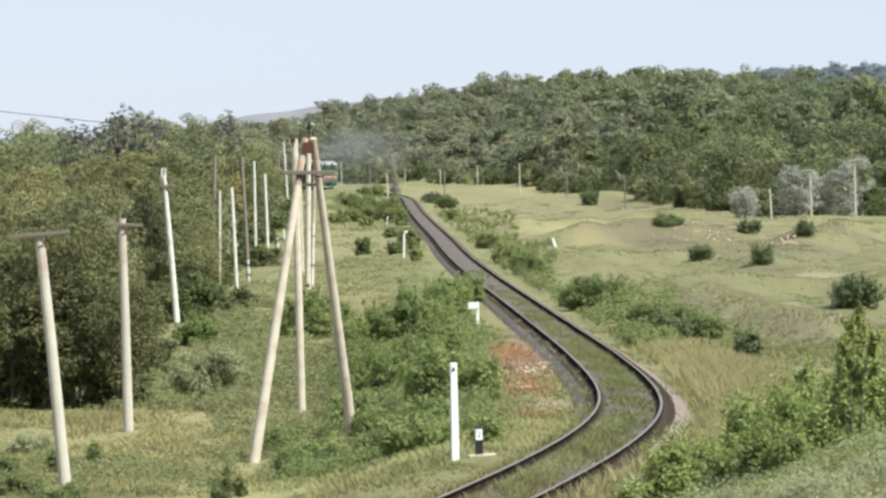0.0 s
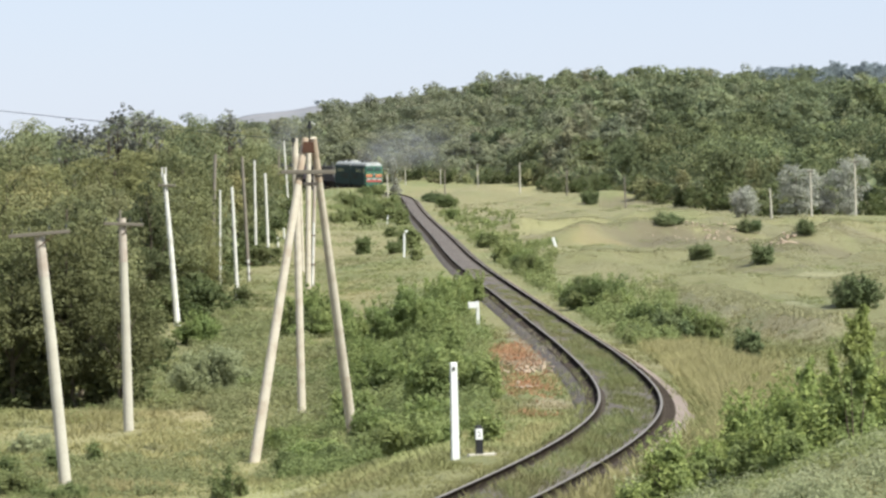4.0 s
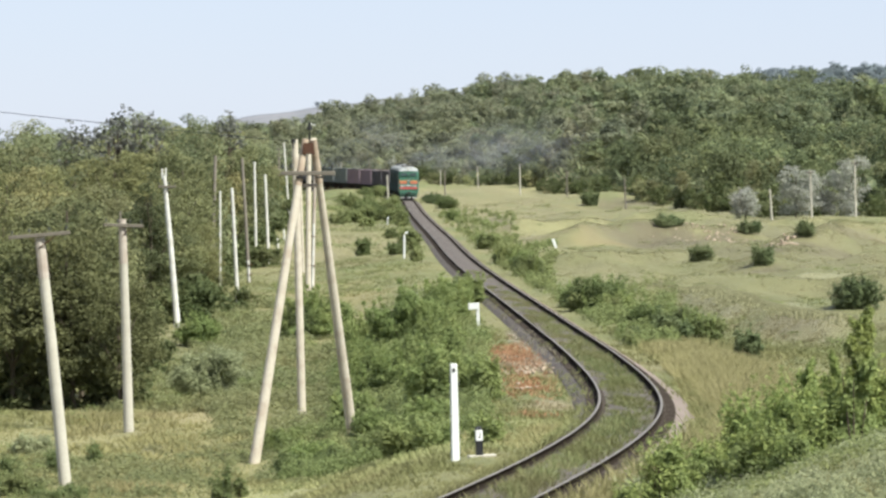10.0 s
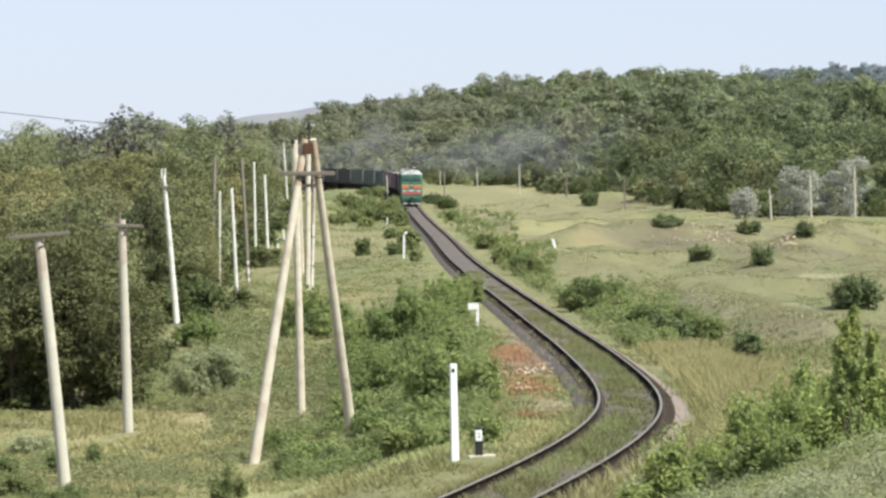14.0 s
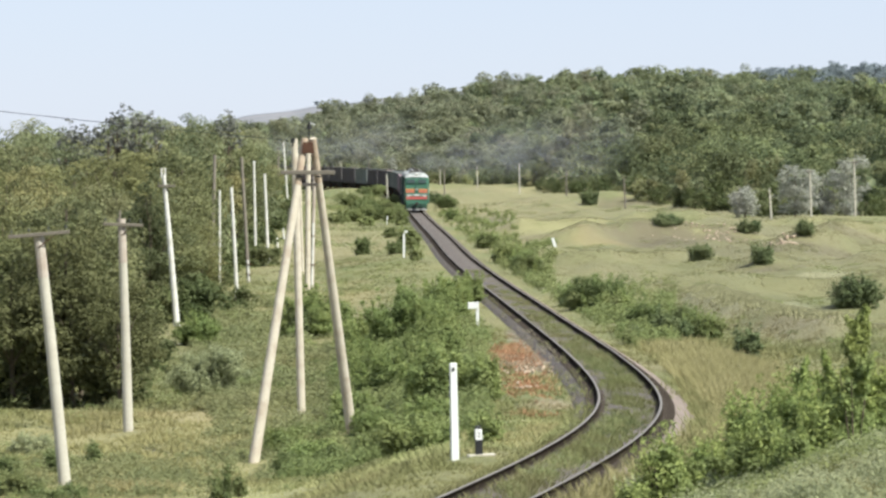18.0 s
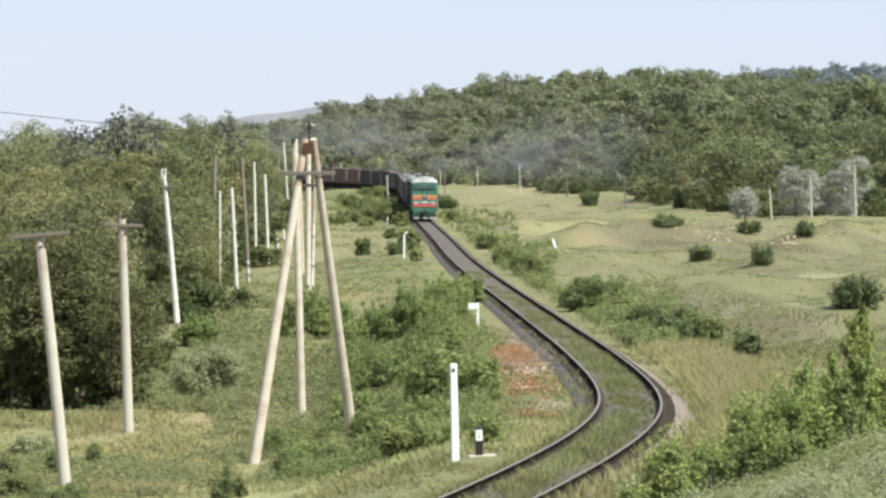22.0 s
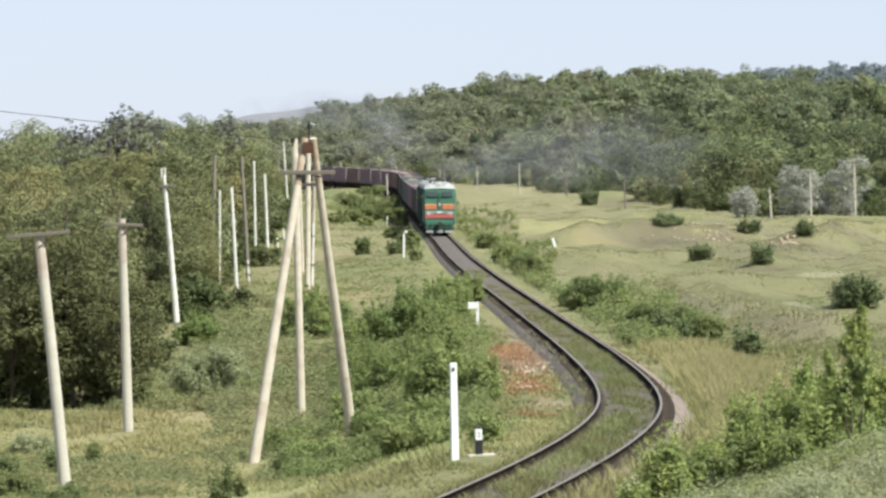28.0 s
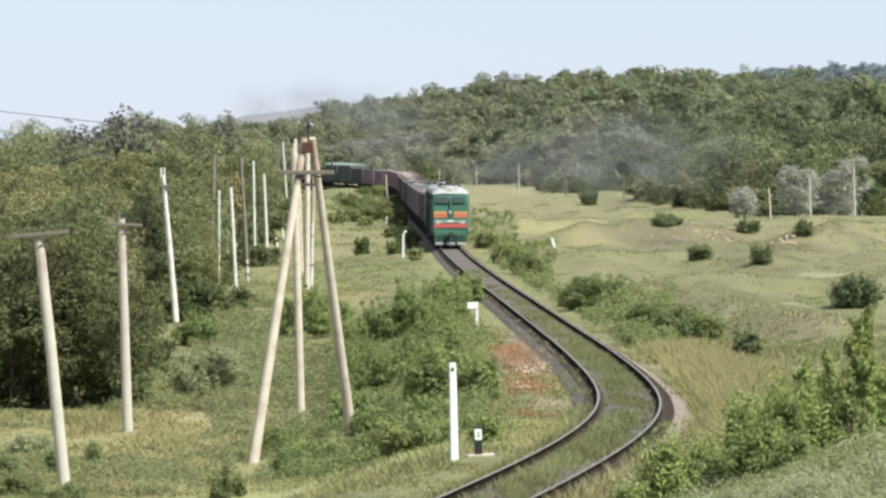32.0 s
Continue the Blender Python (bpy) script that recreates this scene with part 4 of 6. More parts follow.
def plant_all(spots, name, label, material, group, density, size, spiky=0.0, lobes=9, wind=0.0, tips=None):
    for x, y, w, h in spots:
        n = int(min(20000, 1.45 * density * (w * h + 0.4 * w * w) / (size * size) * 0.5))
        b = make_bush(rng, name, h, w, n, size, material, lobes, label, "bush", group, spiky=spiky, tips=tips)
        b.matrix_basis = pose(x, y, at_ground(x, y, 0.06), 0, 0, rng.uniform(0, 360))
        if wind:
            SWAYING.append((b, b.matrix_basis.copy(), wind, rng.uniform(0, 6.28)))


plant_all(GREEN_SHRUBS, "bush", "leafy mid-green bush growing in the lineside thicket", M_LEAF_THICKET, "thicket beside the track", 10.0, 0.09, 2.2, 17, 1.0, M_LEAF_FRESH)
plant_all(BANK_SHRUBS, "bush", "low green bush on the grassy railway bank", M_LEAF_BANK, "bushes on the bank", 11.0, 0.15, 0.5, 12)
plant_all(RIGHT_SHRUBS, "bush", "feathery green bush beside the railway track", M_LEAF_BANK, "bushes right of the track", 8.0, 0.09, 2.6, 14, 0.0, M_LEAF_THICKET)
plant_all(DARK_SHRUBS, "bush", "dark green bush standing alone in dry meadow", M_LEAF_SHRUB, "bushes in the meadow", 9.0, 0.11, 1.6, 12, 0.0, M_LEAF_SHRUB)
plant_all(NEAR_SHRUBS, "sapling", "bright young elm sapling with upright leafy shoots", M_LEAF_THICKET, "saplings on the near bank", 8.5, 0.065, 2.0, 14, 4.0, M_LEAF_YOUNG)
plant_all(SAGE_SHRUBS, "wormwood", "grey-green wormwood clump on dry ground", M_LEAF_SAGE, "wormwood clumps", 9.0, 0.07, 1.6)
plant_all(WEEDS, "weed", "tall dark green weed in the trackside meadow", M_LEAF_BANK, "weeds in the meadow", 7.0, 0.06, 1.4, 9, 1.5)
for sx, sy, sw, sh in SILVER_TREES:
    st = tagged(new("silver_tree"), "pale silver-leaved oleaster in front of the dark wood", "tree", "oleasters")
    part("trunk", stem_mesh(rng, sh * 0.12, sh * 0.9, sw, 0.11, 8), M_BARK, st)
    sv, sf = leaf_cloud(rng, crown_lobes(rng, sw, sh, -0.1 * sh, 22), int(800 * sw), 0.21, 0.2, 0.3, 0.8, 0.6, 5)
    hang(new("crown", fast_mesh("crown", sv, sf, M_LEAF_SILVER)), st)
    st.matrix_basis = pose(sx, sy, at_ground(sx, sy), 0, 0, rng.uniform(0, 360))


def rubble():
    """Pale broken stones on the spoil mounds."""
    r = np.random.default_rng(8)
    vs, fs = [], []
    base = np.array([(-1, -1, -1), (1, -1, -1), (1, 1, -1), (-1, 1, -1), (-1, -1, 1), (1, -1, 1), (1, 1, 1), (-1, 1, 1)]) * 0.5
    quads = np.array([(3, 2, 1, 0), (4, 5, 6, 7), (0, 1, 5, 4), (1, 2, 6, 5), (2, 3, 7, 6), (3, 0, 4, 7)])
    for cx, cy, sx, sy, n in ((24, 333, 1.8, 2.5, 80), (25.9, 283, 0.4, 2, 40), (2.5, 118, 0.35, 1.4, 16), (3.1, 120.5, 0.4, 1.4, 18), (3.6, 123, 0.25, 0.9, 14), (2.4, 109, 0.35, 1.0, 8)):
        for i in range(n):
            x, y = r.normal(cx, sx), r.normal(cy, sy)
            q = base * r.uniform(0.08, 0.3, 3) * (0.55 if cy < 200 else 1.0) * r.uniform(0.8, 1.2, (8, 3))
            a = r.uniform(0, 6.28)
            q = np.stack((q[:, 0] * math.cos(a) - q[:, 1] * math.sin(a), q[:, 0] * math.sin(a) + q[:, 1] * math.cos(a), q[:, 2] * 0.6), -1)
            fs.append(quads + 8 * len(vs))
            vs.append(q + np.array((x, y, at_ground(x, y) + 0.05)))
    tagged(new("rubble", fast_mesh("rubble", np.concatenate(vs), np.concatenate(fs), M_TAN)), "pale broken stones on bare spoil", "stones", kind="stuff")


rubble()


# ---- grass ----
FEET = [(0.6, 80.8), (-9.77, 96.7), (-9.86, 116.9), (-5.34, 104.2), (-2.62, 108.5), (-4.62, 122), (8.6, 285), (1.48, 157), (-6.18, 412)]


def blades(r, x, y, high, wide, per):
    """Bent grass blades round each spot."""
    n = len(x)
    x, y, high, wide = np.repeat(x, per), np.repeat(y, per), np.repeat(high, per), np.repeat(wide, per)
    m = n * per
    a = r.uniform(0, 2 * math.pi, m)
    off = r.uniform(0, 1, m) * wide
    bx, by = x + np.cos(a) * off, y + np.sin(a) * off
    bz = ground_z(bx, by) - 0.02
    h = high * r.uniform(0.5, 1.2, m)
    t = r.uniform(0, 2 * math.pi, m)
    half = wide * r.uniform(0.05, 0.12, m)
    lean = h * r.uniform(0.2, 1.15, m)
    base = np.stack((bx, by, bz), -1)
    side = np.stack((np.cos(t), np.sin(t), 0 * t), -1) * half[:, None]
    tip = base + np.stack((np.cos(a) * lean, np.sin(a) * lean, h), -1)
    low = 1 + 0 * bx
    for fx, fy in FEET:      # short grass round posts and pole feet
        low = np.minimum(low, smooth(0.25, 0.9, np.hypot(bx - fx, (by - fy + 0.8) * 0.3)))
    tip[:, 2] = bz + h * (0.15 + 0.85 * low)
    return np.stack((base - side, base + side, tip), 1).reshape(-1, 3)


BROWN_SLOPES = [(25, 355, 4.5, 9, 800), (29, 297, 4.5, 8, 420), (21, 350, 4, 10, 400), (3.5, 560, 5, 20, 200), (12, 380, 3, 8, 150), (40, 390, 4, 8, 260)]


def spread(r, y0, y1, count):
    y = np.sqrt(r.uniform(y0 ** 2, y1 ** 2, count))
    return r.uniform(-0.128, 0.128, count) * y, y


def steepness(x, y):
    """How far the ground tilts, and how far it bulges as a crest."""
    e = 1.2
    z, xa, xb, ya, yb = ground_z(x, y), ground_z(x - e, y), ground_z(x + e, y), ground_z(x, y - e), ground_z(x, y + e)
    return np.hypot(xb - xa, yb - ya) / (2 * e), (4 * z - xa - xb - ya - yb) / (e * e)


def lumps(x, y):
    """Where the sward stands thick: a slow uneven pattern."""
    return np.sin(x * 0.7 + 1.3 * np.sin(y * 0.13)) * np.sin(y * 0.21 + x * 0.3) + 0.5 * np.sin(x * 2.1 + y * 0.9)


def grass_mesh(name, spots, material, label):
    v = np.concatenate(spots)
    tagged(new(name, fast_mesh(name, v, np.arange(len(v)).reshape(-1, 3), material)), label, "grass", kind="stuff")


def leafy(r, x, y, high, wide, per, leaf):
    """Leafy herbs: one upright lobe of small leaves at each spot."""
    clear = np.full(len(x), True)
    for fx, fy in FEET:
        clear &= (np.abs(x - fx * y / fy) > 0.45) | (y > fy + 0.3) | (y < fy - 5)
    x, y = x[clear], y[clear]
    h, w = high * r.uniform(0.5, 1.2, len(x)), wide * r.uniform(0.7, 1.4, len(x))
    return leaf_cloud(r, np.stack((x, y, ground_z(x, y) + h * 0.4, w, w, h * 0.6), -1), int(len(x) * per), leaf, 0.5, 0.25, 0.65, 0.7, 0)[0]


def build_grass():
    r = np.random.default_rng(5)
    out, faces, crests = [], [], []
    for y0, y1, count, high, wide, per in ((50, 100, 20000, 0.17, 0.22, 8), (100, 160, 20000, 0.19, 0.3, 7), (160, 300, 20000, 0.09, 0.45, 6), (300, 620, 16000, 0.1, 0.7, 5)):
        x, y = spread(r, y0, y1, count)
        dx = np.abs(x - track_x(y))
        dense = lumps(x, y)
        keep = (dx > np.where(y > 120, 1.2, 1.4)) & (dense + r.normal(0, 0.7, count) > -0.7) & (y < forest_edge(x) - 4)
        x, y, dense, dx = x[keep], y[keep], dense[keep], dx[keep]
        if y0 >= 100:
            slope, bulge = steepness(x, y)
            dry_face = (slope > 0.2 + r.normal(0, 0.04, len(x))) & (dx > 3)
            dry_face &= (x < 11) | (x > 19) | (y < 157) | (y > 200)
            crest = ~dry_face & (bulge > 0.07 + r.normal(0, 0.02, len(x))) & (dx > 3) & (x > track_x(y))
            for store, k in ((faces, dry_face & (r.uniform(size=len(x)) < 0.3)), (crests, crest)):
                store.append(blades(r, x[k], y[k], np.full(k.sum(), high * 0.5), np.full(k.sum(), wide), per))
            k = ~dry_face & ~crest
            x, y, dense, dx = x[k], y[k], dense[k], dx[k]
        out.append(blades(r, x, y, high * (0.5 + 0.5 * np.clip(dense + 0.6, 0, 1.6)) * (0.45 + 0.55 * smooth(1.5, 4, dx)), np.full(len(x), wide), per))
    # dry stand right of the curve
    x, y = r.uniform(6.0, 12, 17000), r.uniform(78, 146, 17000)
    core = 1 - np.hypot((x - 8.3 - 0.03 * (y - 106)) / 2.1, (y - 108) / 30) + 0.2 * lumps(x * 1.7, y) + r.normal(0, 0.16, 17000)
    k = (x - track_x(y) > 2.3) & (core > 0.12)
    dry = [blades(r, x[k], y[k], 0.34 + 0.3 * np.clip(core[k], 0, 1), np.full(k.sum(), 0.2), 9)]
    x, y = r.uniform(0.6, 4, 1500), r.uniform(74, 92, 1500)
    k = (track_x(y) - x > 1.5) & (lumps(x * 2, y) > -0.2)
    dry.append(blades(r, x[k], y[k], np.full(k.sum(), 0.14), np.full(k.sum(), 0.2), 7))
    x, y = np.concatenate((r.normal(-11.6, 0.55, 160), r.normal(-10.3, 0.9, 120), r.normal(-8.1, 0.7, 110))), np.concatenate((r.normal(122, 0.9, 160), r.normal(117, 1.2, 120), r.normal(95, 0.8, 110)))
    dry.append(blades(r, x, y, np.full(len(x), 0.3), np.full(len(x), 0.25), 9))
    x, y = r.normal(3.3, 0.5, 90), r.normal(112, 3.5, 90)
    dry.append(blades(r, x, y, np.full(90, 0.07), np.full(90, 0.5), 6))
    grass_mesh("dry_grass", dry, M_DRY, "tall golden dry grass beside the curve")
    grass_mesh("meadow_grass", out, M_GRASS, "tufts of dry and green meadow grass")
    # pale grass on the crests, brown grass on the slopes below them
    pale, brown = crests, faces
    for ax, ay, bx, by, wide, h in RIDGES:
        n = int((110 if ay < 200 else 15) * math.hypot(bx - ax, by - ay)) + 60
        u = r.uniform(0, 1, n)
        x, y = ax + u * (bx - ax) + r.normal(0, wide * 0.22, n), ay + u * (by - ay) + r.normal(0.6, wide * 0.5, n)
        pale.append(blades(r, x, y, np.full(n, 0.15 if ay < 200 else 0.1), np.full(n, 0.4), 6))
        x, y = ax + u * (bx - ax) + r.normal(-0.9 * wide, wide * 0.4, n), ay + u * (by - ay) + r.normal(-1.6 * wide, wide * 0.7, n)
        k = r.uniform(size=n) < (0.03 if 165 < ay < 200 else 0.2 if ay < 200 else 0.4)
        brown.append(blades(r, x[k], y[k], np.full(k.sum(), 0.09), np.full(k.sum(), 0.45), 6))
    for cx, cy, sx, sy, n in BROWN_SLOPES:
        x, y = r.normal(cx, sx, n), r.normal(cy, sy, n)
        k = np.abs(x - track_x(y)) > 3
        brown.append(blades(r, x[k], y[k], np.full(k.sum(), 0.11), np.full(k.sum(), 0.6), 5))
    grass_mesh("pale_grass", pale, M_PALE_GRASS, "bleached grass on the crests of old banks")
    grass_mesh("brown_grass", brown, M_BROWN_GRASS, "withered brown grass on dry slopes")
    # low herbs in patches: broad soft leaves among the grass
    kinds = ((M_WEED_OLIVE, "olive_herbs", "low olive herbs spreading through the grass"), (M_WEED, "green_herbs", "low green herbs growing in patches"), (M_LEAF_BANK, "dark_herbs", "dark green herbs crowding damp hollows"))
    piles = [[], [], []]
    for x0, x1, y0, y1, n, wide, high, leaf, per in ((-0.125, 0.03, 88, 112, 560, 0.32, 0.13, 0.042, 100), (-0.1, -0.02, 112, 175, 480, 0.5, 0.22, 0.08, 60), (-0.06, -0.005, 175, 300, 240, 0.8, 0.2, 0.1, 70),
                                                     (-0.04, -0.004, 300, 560, 300, 1.4, 0.3, 0.16, 60), (0.02, 0.12, 90, 200, 300, 0.5, 0.16, 0.08, 55), (0.015, 0.12, 200, 420, 160, 1.0, 0.16, 0.12, 60), (0.005, 0.1, 420, 620, 90, 1.6, 0.2, 0.2, 50)):
        y = np.sqrt(r.uniform(y0 ** 2, y1 ** 2, n * 2))
        x = r.uniform(x0, x1, n * 2) * y
        where = lumps(x * 0.55 + 3, y * 0.6)
        k = (np.abs(x - track_x(y)) > 2.6) & (np.hypot((x - 8.3) / 2.2, (y - 108) / 26) > 1) & (where + r.normal(0, 0.35, n * 2) > 0.15)
        tone = np.sin(x * 0.37 + 1.0) * np.sin(y * 0.071) + r.normal(0, 0.35, n * 2) - (0.8 if x0 > 0 and y0 > 150 else 0.0)
        for j, pick in enumerate((tone < 0.0, (tone >= 0.0) & (tone < 0.55), tone >= 0.55)):
            px, py = x[k & pick], y[k & pick]
            if len(px):
                w = wide * r.uniform(0.6, 1.4, len(px))
                h = high * r.uniform(0.6, 1.4, len(px))
                piles[j].append(leaf_cloud(r, np.stack((px, py, ground_z(px, py) + h * 0.3, w, w, h), -1), int(len(px) * per), leaf, 0.7, 0.2, 0.75, 0.5, 0)[0])
    for (material, name, label), pile in zip(kinds, piles):
        grass_mesh(name, pile, material, label)
    # rank growth over the shoulder outside the near curve
    y = r.uniform(58, 112, 6500)
    d = r.uniform(1.05, 3.2, 6500)
    k = d + r.normal(0, 0.15, 6500) > np.interp(y, [56, 90, 112], [1.2, 1.8, 2.1])
    growth = blades(r, (track_x(y) + d)[k], y[k], np.full(k.sum(), 0.28), np.full(k.sum(), 0.2), 9).reshape(-1, 3, 3)
    growth[:, :, 2] += (0.26 * smooth(1.9, 1.2, growth[:, 0, 0] - track_x(growth[:, 0, 1])))[:, None]
    pick = r.uniform(size=len(growth)) < 0.5
    grass_mesh("shoulder_grass", [growth[pick].reshape(-1, 3)], M_GRASS, "rank grass hanging over the ballast shoulder")
    grass_mesh("shoulder_straw", [growth[~pick].reshape(-1, 3)], M_DRY, "dry straw along the ballast shoulder")
    # green growth between and beside the rails
    y = 60 + 180 * r.uniform(0, 1, 52000) ** 1.3
    dx = r.uniform(-1.75, 1.75, 52000)
    near_rail = np.abs(np.abs(dx) - 0.795)
    k = (near_rail > np.where(np.abs(dx) < 0.8, 0.27, 0.17)) & ((dx < 0.9) | (r.uniform(size=52000) < 0.06)) & (lumps(dx * 3, y * 2) + r.normal(0, 0.5, 52000) > np.where(y > 190, 0.6, np.where(y < 135, -0.45, -0.25)))
    k &= (dx > -0.9) | (y < 95) | (r.uniform(size=52000) < 0.18)
    k &= (np.abs(dx - 0.06 * np.sin(y * 0.7)) < 0.34 + 0.16 * np.sin(y * 0.31 + 1)) | (np.abs(dx) < 0.64) & (r.uniform(size=52000) < 0.25) | (r.uniform(size=52000) < 0.1 + 0.25 * smooth(230, 120, y))
    x, y, dx = (track_x(y) + dx)[k], y[k], dx[k]
    b = blades(r, x, y, np.where(y < 140, 0.16, 0.12), np.full(len(x), 0.15), 5).reshape(-1, 3, 3)
    lift = (track_z(b[:, 0, 1]) - 0.14 - ground_z(b[:, 0, 0], b[:, 0, 1])) * smooth(1.75, 1.2, np.abs(b[:, 0, 0] - track_x(b[:, 0, 1])))
    b[:, :, 2] += np.clip(lift, 0, 1)[:, None]
    inside = (np.abs(b[:, 0, 0] - track_x(b[:, 0, 1])) < 0.8) & (r.uniform(size=len(b)) < 0.5)
    lush = inside & (lumps(b[:, 0, 0] * 2.5, b[:, 0, 1] * 0.8) + r.normal(0, 0.3, len(b)) > -0.1)
    inside &= ~lush
    grass_mesh("lush_track_weeds", [b[lush].reshape(-1, 3)], M_LEAF_THICKET, "fresh yellow-green weeds in clumps between the rails")
    grass_mesh("track_weeds", [b[inside].reshape(-1, 3)], M_LEAF_BANK, "low green weeds growing between the rails")
    grass_mesh("track_grass", [b[~inside].reshape(-1, 3)], M_GRASS, "thin grass growing through the ballast")
    # tall green weeds of the thicket and the near bank
    out = []
    for x0, x1, y0, y1, n, high in ((-0.043, 0.012, 92, 112, 1900, 0.45), (-0.026, 0.010, 112, 170, 2100, 0.6), (0.045, 0.12, 60, 74, 1500, 0.35), (0.022, 0.062, 140, 200, 2200, 0.7),
                                    (-0.03, 0.012, 100, 152, 2300, 0.65), (-0.012, 0.02, 300, 480, 900, 0.7), (0.015, 0.03, 200, 300, 700, 0.6)):
        y = r.uniform(y0, y1, n)
        x = r.uniform(x0, x1, n) * y
        k = (np.abs(x - track_x(y)) > 2.4) & (lumps(x * 1.3, y) + r.normal(0, 0.5, n) > -0.2)
        out.append(leafy(r, x[k], y[k], high, 0.26, 30, 0.05 + 0.00028 * y1))
    olive = []
    for x0, x1, y0, y1, n, high in ((-0.119, -0.045, 93, 106, 700, 0.3), (-0.09, -0.04, 125, 175, 900, 0.5), (-0.062, -0.022, 113, 165, 1700, 0.5), (-0.062, -0.036, 140, 215, 1500, 0.55)):
        y = r.uniform(y0, y1, n)
        x = r.uniform(x0, x1, n) * y
        k = lumps(x * 1.3, y) + r.normal(0, 0.5, n) > -0.2
        olive.append(leafy(r, x[k], y[k], high * 0.8, 0.28, 28, 0.05 + 0.00028 * y1))
    grass_mesh("olive_weeds", olive, M_WEED_OLIVE, "rank olive weeds between the poles")
    y = r.uniform(50, 70, 2600)
    x = r.uniform(0.062, 0.128, 2600) * y
    k = (x - track_x(y) > 3) & (lumps(x * 2, y * 1.5) + r.normal(0, 0.6, 2600) > -0.6)
    x, y = x[k], y[k]
    h = r.uniform(0.07, 0.2, k.sum()) * (1 + 0.9 * np.clip(lumps(x * 3, y * 2.2), 0, 1))
    tuft = leaf_cloud(r, np.stack((x, y, ground_z(x, y) + h * 0.5, h * 0.55, h * 0.55, h), -1), len(x) * 42, 0.042, 0.5, 0.3, 0.6, 0.7, 0)[0]
    grass_mesh("wormwood_stand", [tuft], M_LEAF_SAGE, "low grey-green wormwood covering the near bank")
    k = lumps(x * 1.6 + 2, y * 0.8) > 0.5
    grass_mesh("straw_tufts", [blades(r, x[k], y[k], np.full(k.sum(), 0.26), np.full(k.sum(), 0.12), 9)], M_DRY, "straw-coloured grass among the wormwood")
    grass_mesh("tall_weeds", out, M_WEED, "tall green weeds along the railway bank")
    x, y = np.concatenate((r.normal(2.2, 0.6, 430), r.normal(2.7, 0.8, 130), r.normal(2.5, 0.4, 90), r.normal(2.2, 0.35, 40))), np.concatenate((r.normal(131, 6.0, 430), r.normal(121, 6.0, 130), r.normal(109, 2.6, 90), r.normal(96, 1.2, 40)))
    k = track_x(y) - x > 1.5
    grass_mesh("dead_weeds", [blades(r, x[k], y[k], np.full(k.sum(), 0.16), np.full(k.sum(), 0.2), 8)], M_LEAF_RUST, "patch of rust-red dead weeds")


build_grass()


# ---- poles and posts ----
def insulator(bm, p, s=1.0):
    tube(bm, p, (p[0], p[1], p[2] + 0.13 * s), 0.012 * s, 0.012 * s, 6)
    tube(bm, (p[0], p[1], p[2] + 0.08 * s), (p[0], p[1], p[2] + 0.15 * s), 0.05 * s, 0.045 * s, 8)
    tube(bm, (p[0], p[1], p[2] + 0.15 * s), (p[0], p[1], p[2] + 0.21 * s), 0.03 * s, 0.025 * s, 8)


def pole(x, y, high, lean, r0, r1, material, label, arm=None, stub=0.0, group="", name="telegraph_pole", arm_tilt=0.0):
    """A tapering pole; arm: (height, length, offset) of its crossarm; stub: whitewashed length at the foot."""
    base = at_ground(x, y)
    p = tagged(new(name), label, "pole", group)
    p.matrix_basis = pose(x, y, base)
    head = Vector((lean, 0, high))
    bm = bmesh.new()
    tube(bm, (0, 0, -0.5), head * 0.55, r0, (r0 * 0.45 + r1 * 0.55), 16)
    tube(bm, head * 0.55, head, (r0 * 0.45 + r1 * 0.55), r1, 16)
    part("shaft", bm, material, p)
    if stub:
        bm = tube(bmesh.new(), (-0.01, -0.17, -0.4), (head.x * stub / high, -0.16, stub), 0.1, 0.09, 6)
        part("footing", bm, M_WHITEWASH, p, "whitewashed concrete footing")
        bm = bmesh.new()
        for k in (0.35, 0.8):
            tube(bm, (0, -0.08, stub * k), (0, -0.08, stub * k + 0.04), 0.24, 0.24, 10)
        part("wire_band", bm, M_RUSTY, p)
    if arm:
        h, length, off = arm
        c = head * (h / high)
        turn = Euler((0, radians(arm_tilt), 0)).to_matrix()
        bm = rounded(box(bmesh.new(), (c.x + off, c.y - r1 - 0.04, h), (length, 0.08, 0.1), turn=turn), 0.012)
        part("crossarm", bm, M_ARM, p, "dark weathered wooden crossarm")
        for k in (-0.44, -0.16, 0.16, 0.44):
            bm = bmesh.new()
            q = turn @ Vector((length * k, 0, 0.05))
            insulator(bm, (c.x + off + q.x, c.y - r1 - 0.04, h + q.z), 0.7)
            part("insulator", bm, M_PORCELAIN, p)
        part("bracket", tube(bmesh.new(), (c.x, c.y - r1 - 0.01, h - 0.35), (c.x + length * 0.28, c.y - r1 - 0.05, h), 0.015, 0.015, 6), M_RUSTY, p)
    return p


LINE = "poles of the lineside telegraph"
P1 = pole(-9.77, 96.7, 6.5, -0.71, 0.165, 0.13, M_CONCRETE, "pale concrete telegraph pole leaning over, with a wooden crossarm", (6.52, 1.6, 0.02), group=LINE, arm_tilt=-5)
part("stained_top", tube(bmesh.new(), (-0.59, 0, 5.4), (-0.711, 0, 6.505), 0.143, 0.134, 10), M_STAINED, P1, "rust-stained pole top")
P2 = pole(-9.86, 116.9, 6.68, -0.21, 0.165, 0.12, M_CONCRETE, "pale concrete telegraph pole with a short grey crossarm", (6.5, 1.25, 0.05), group=LINE, arm_tilt=2)
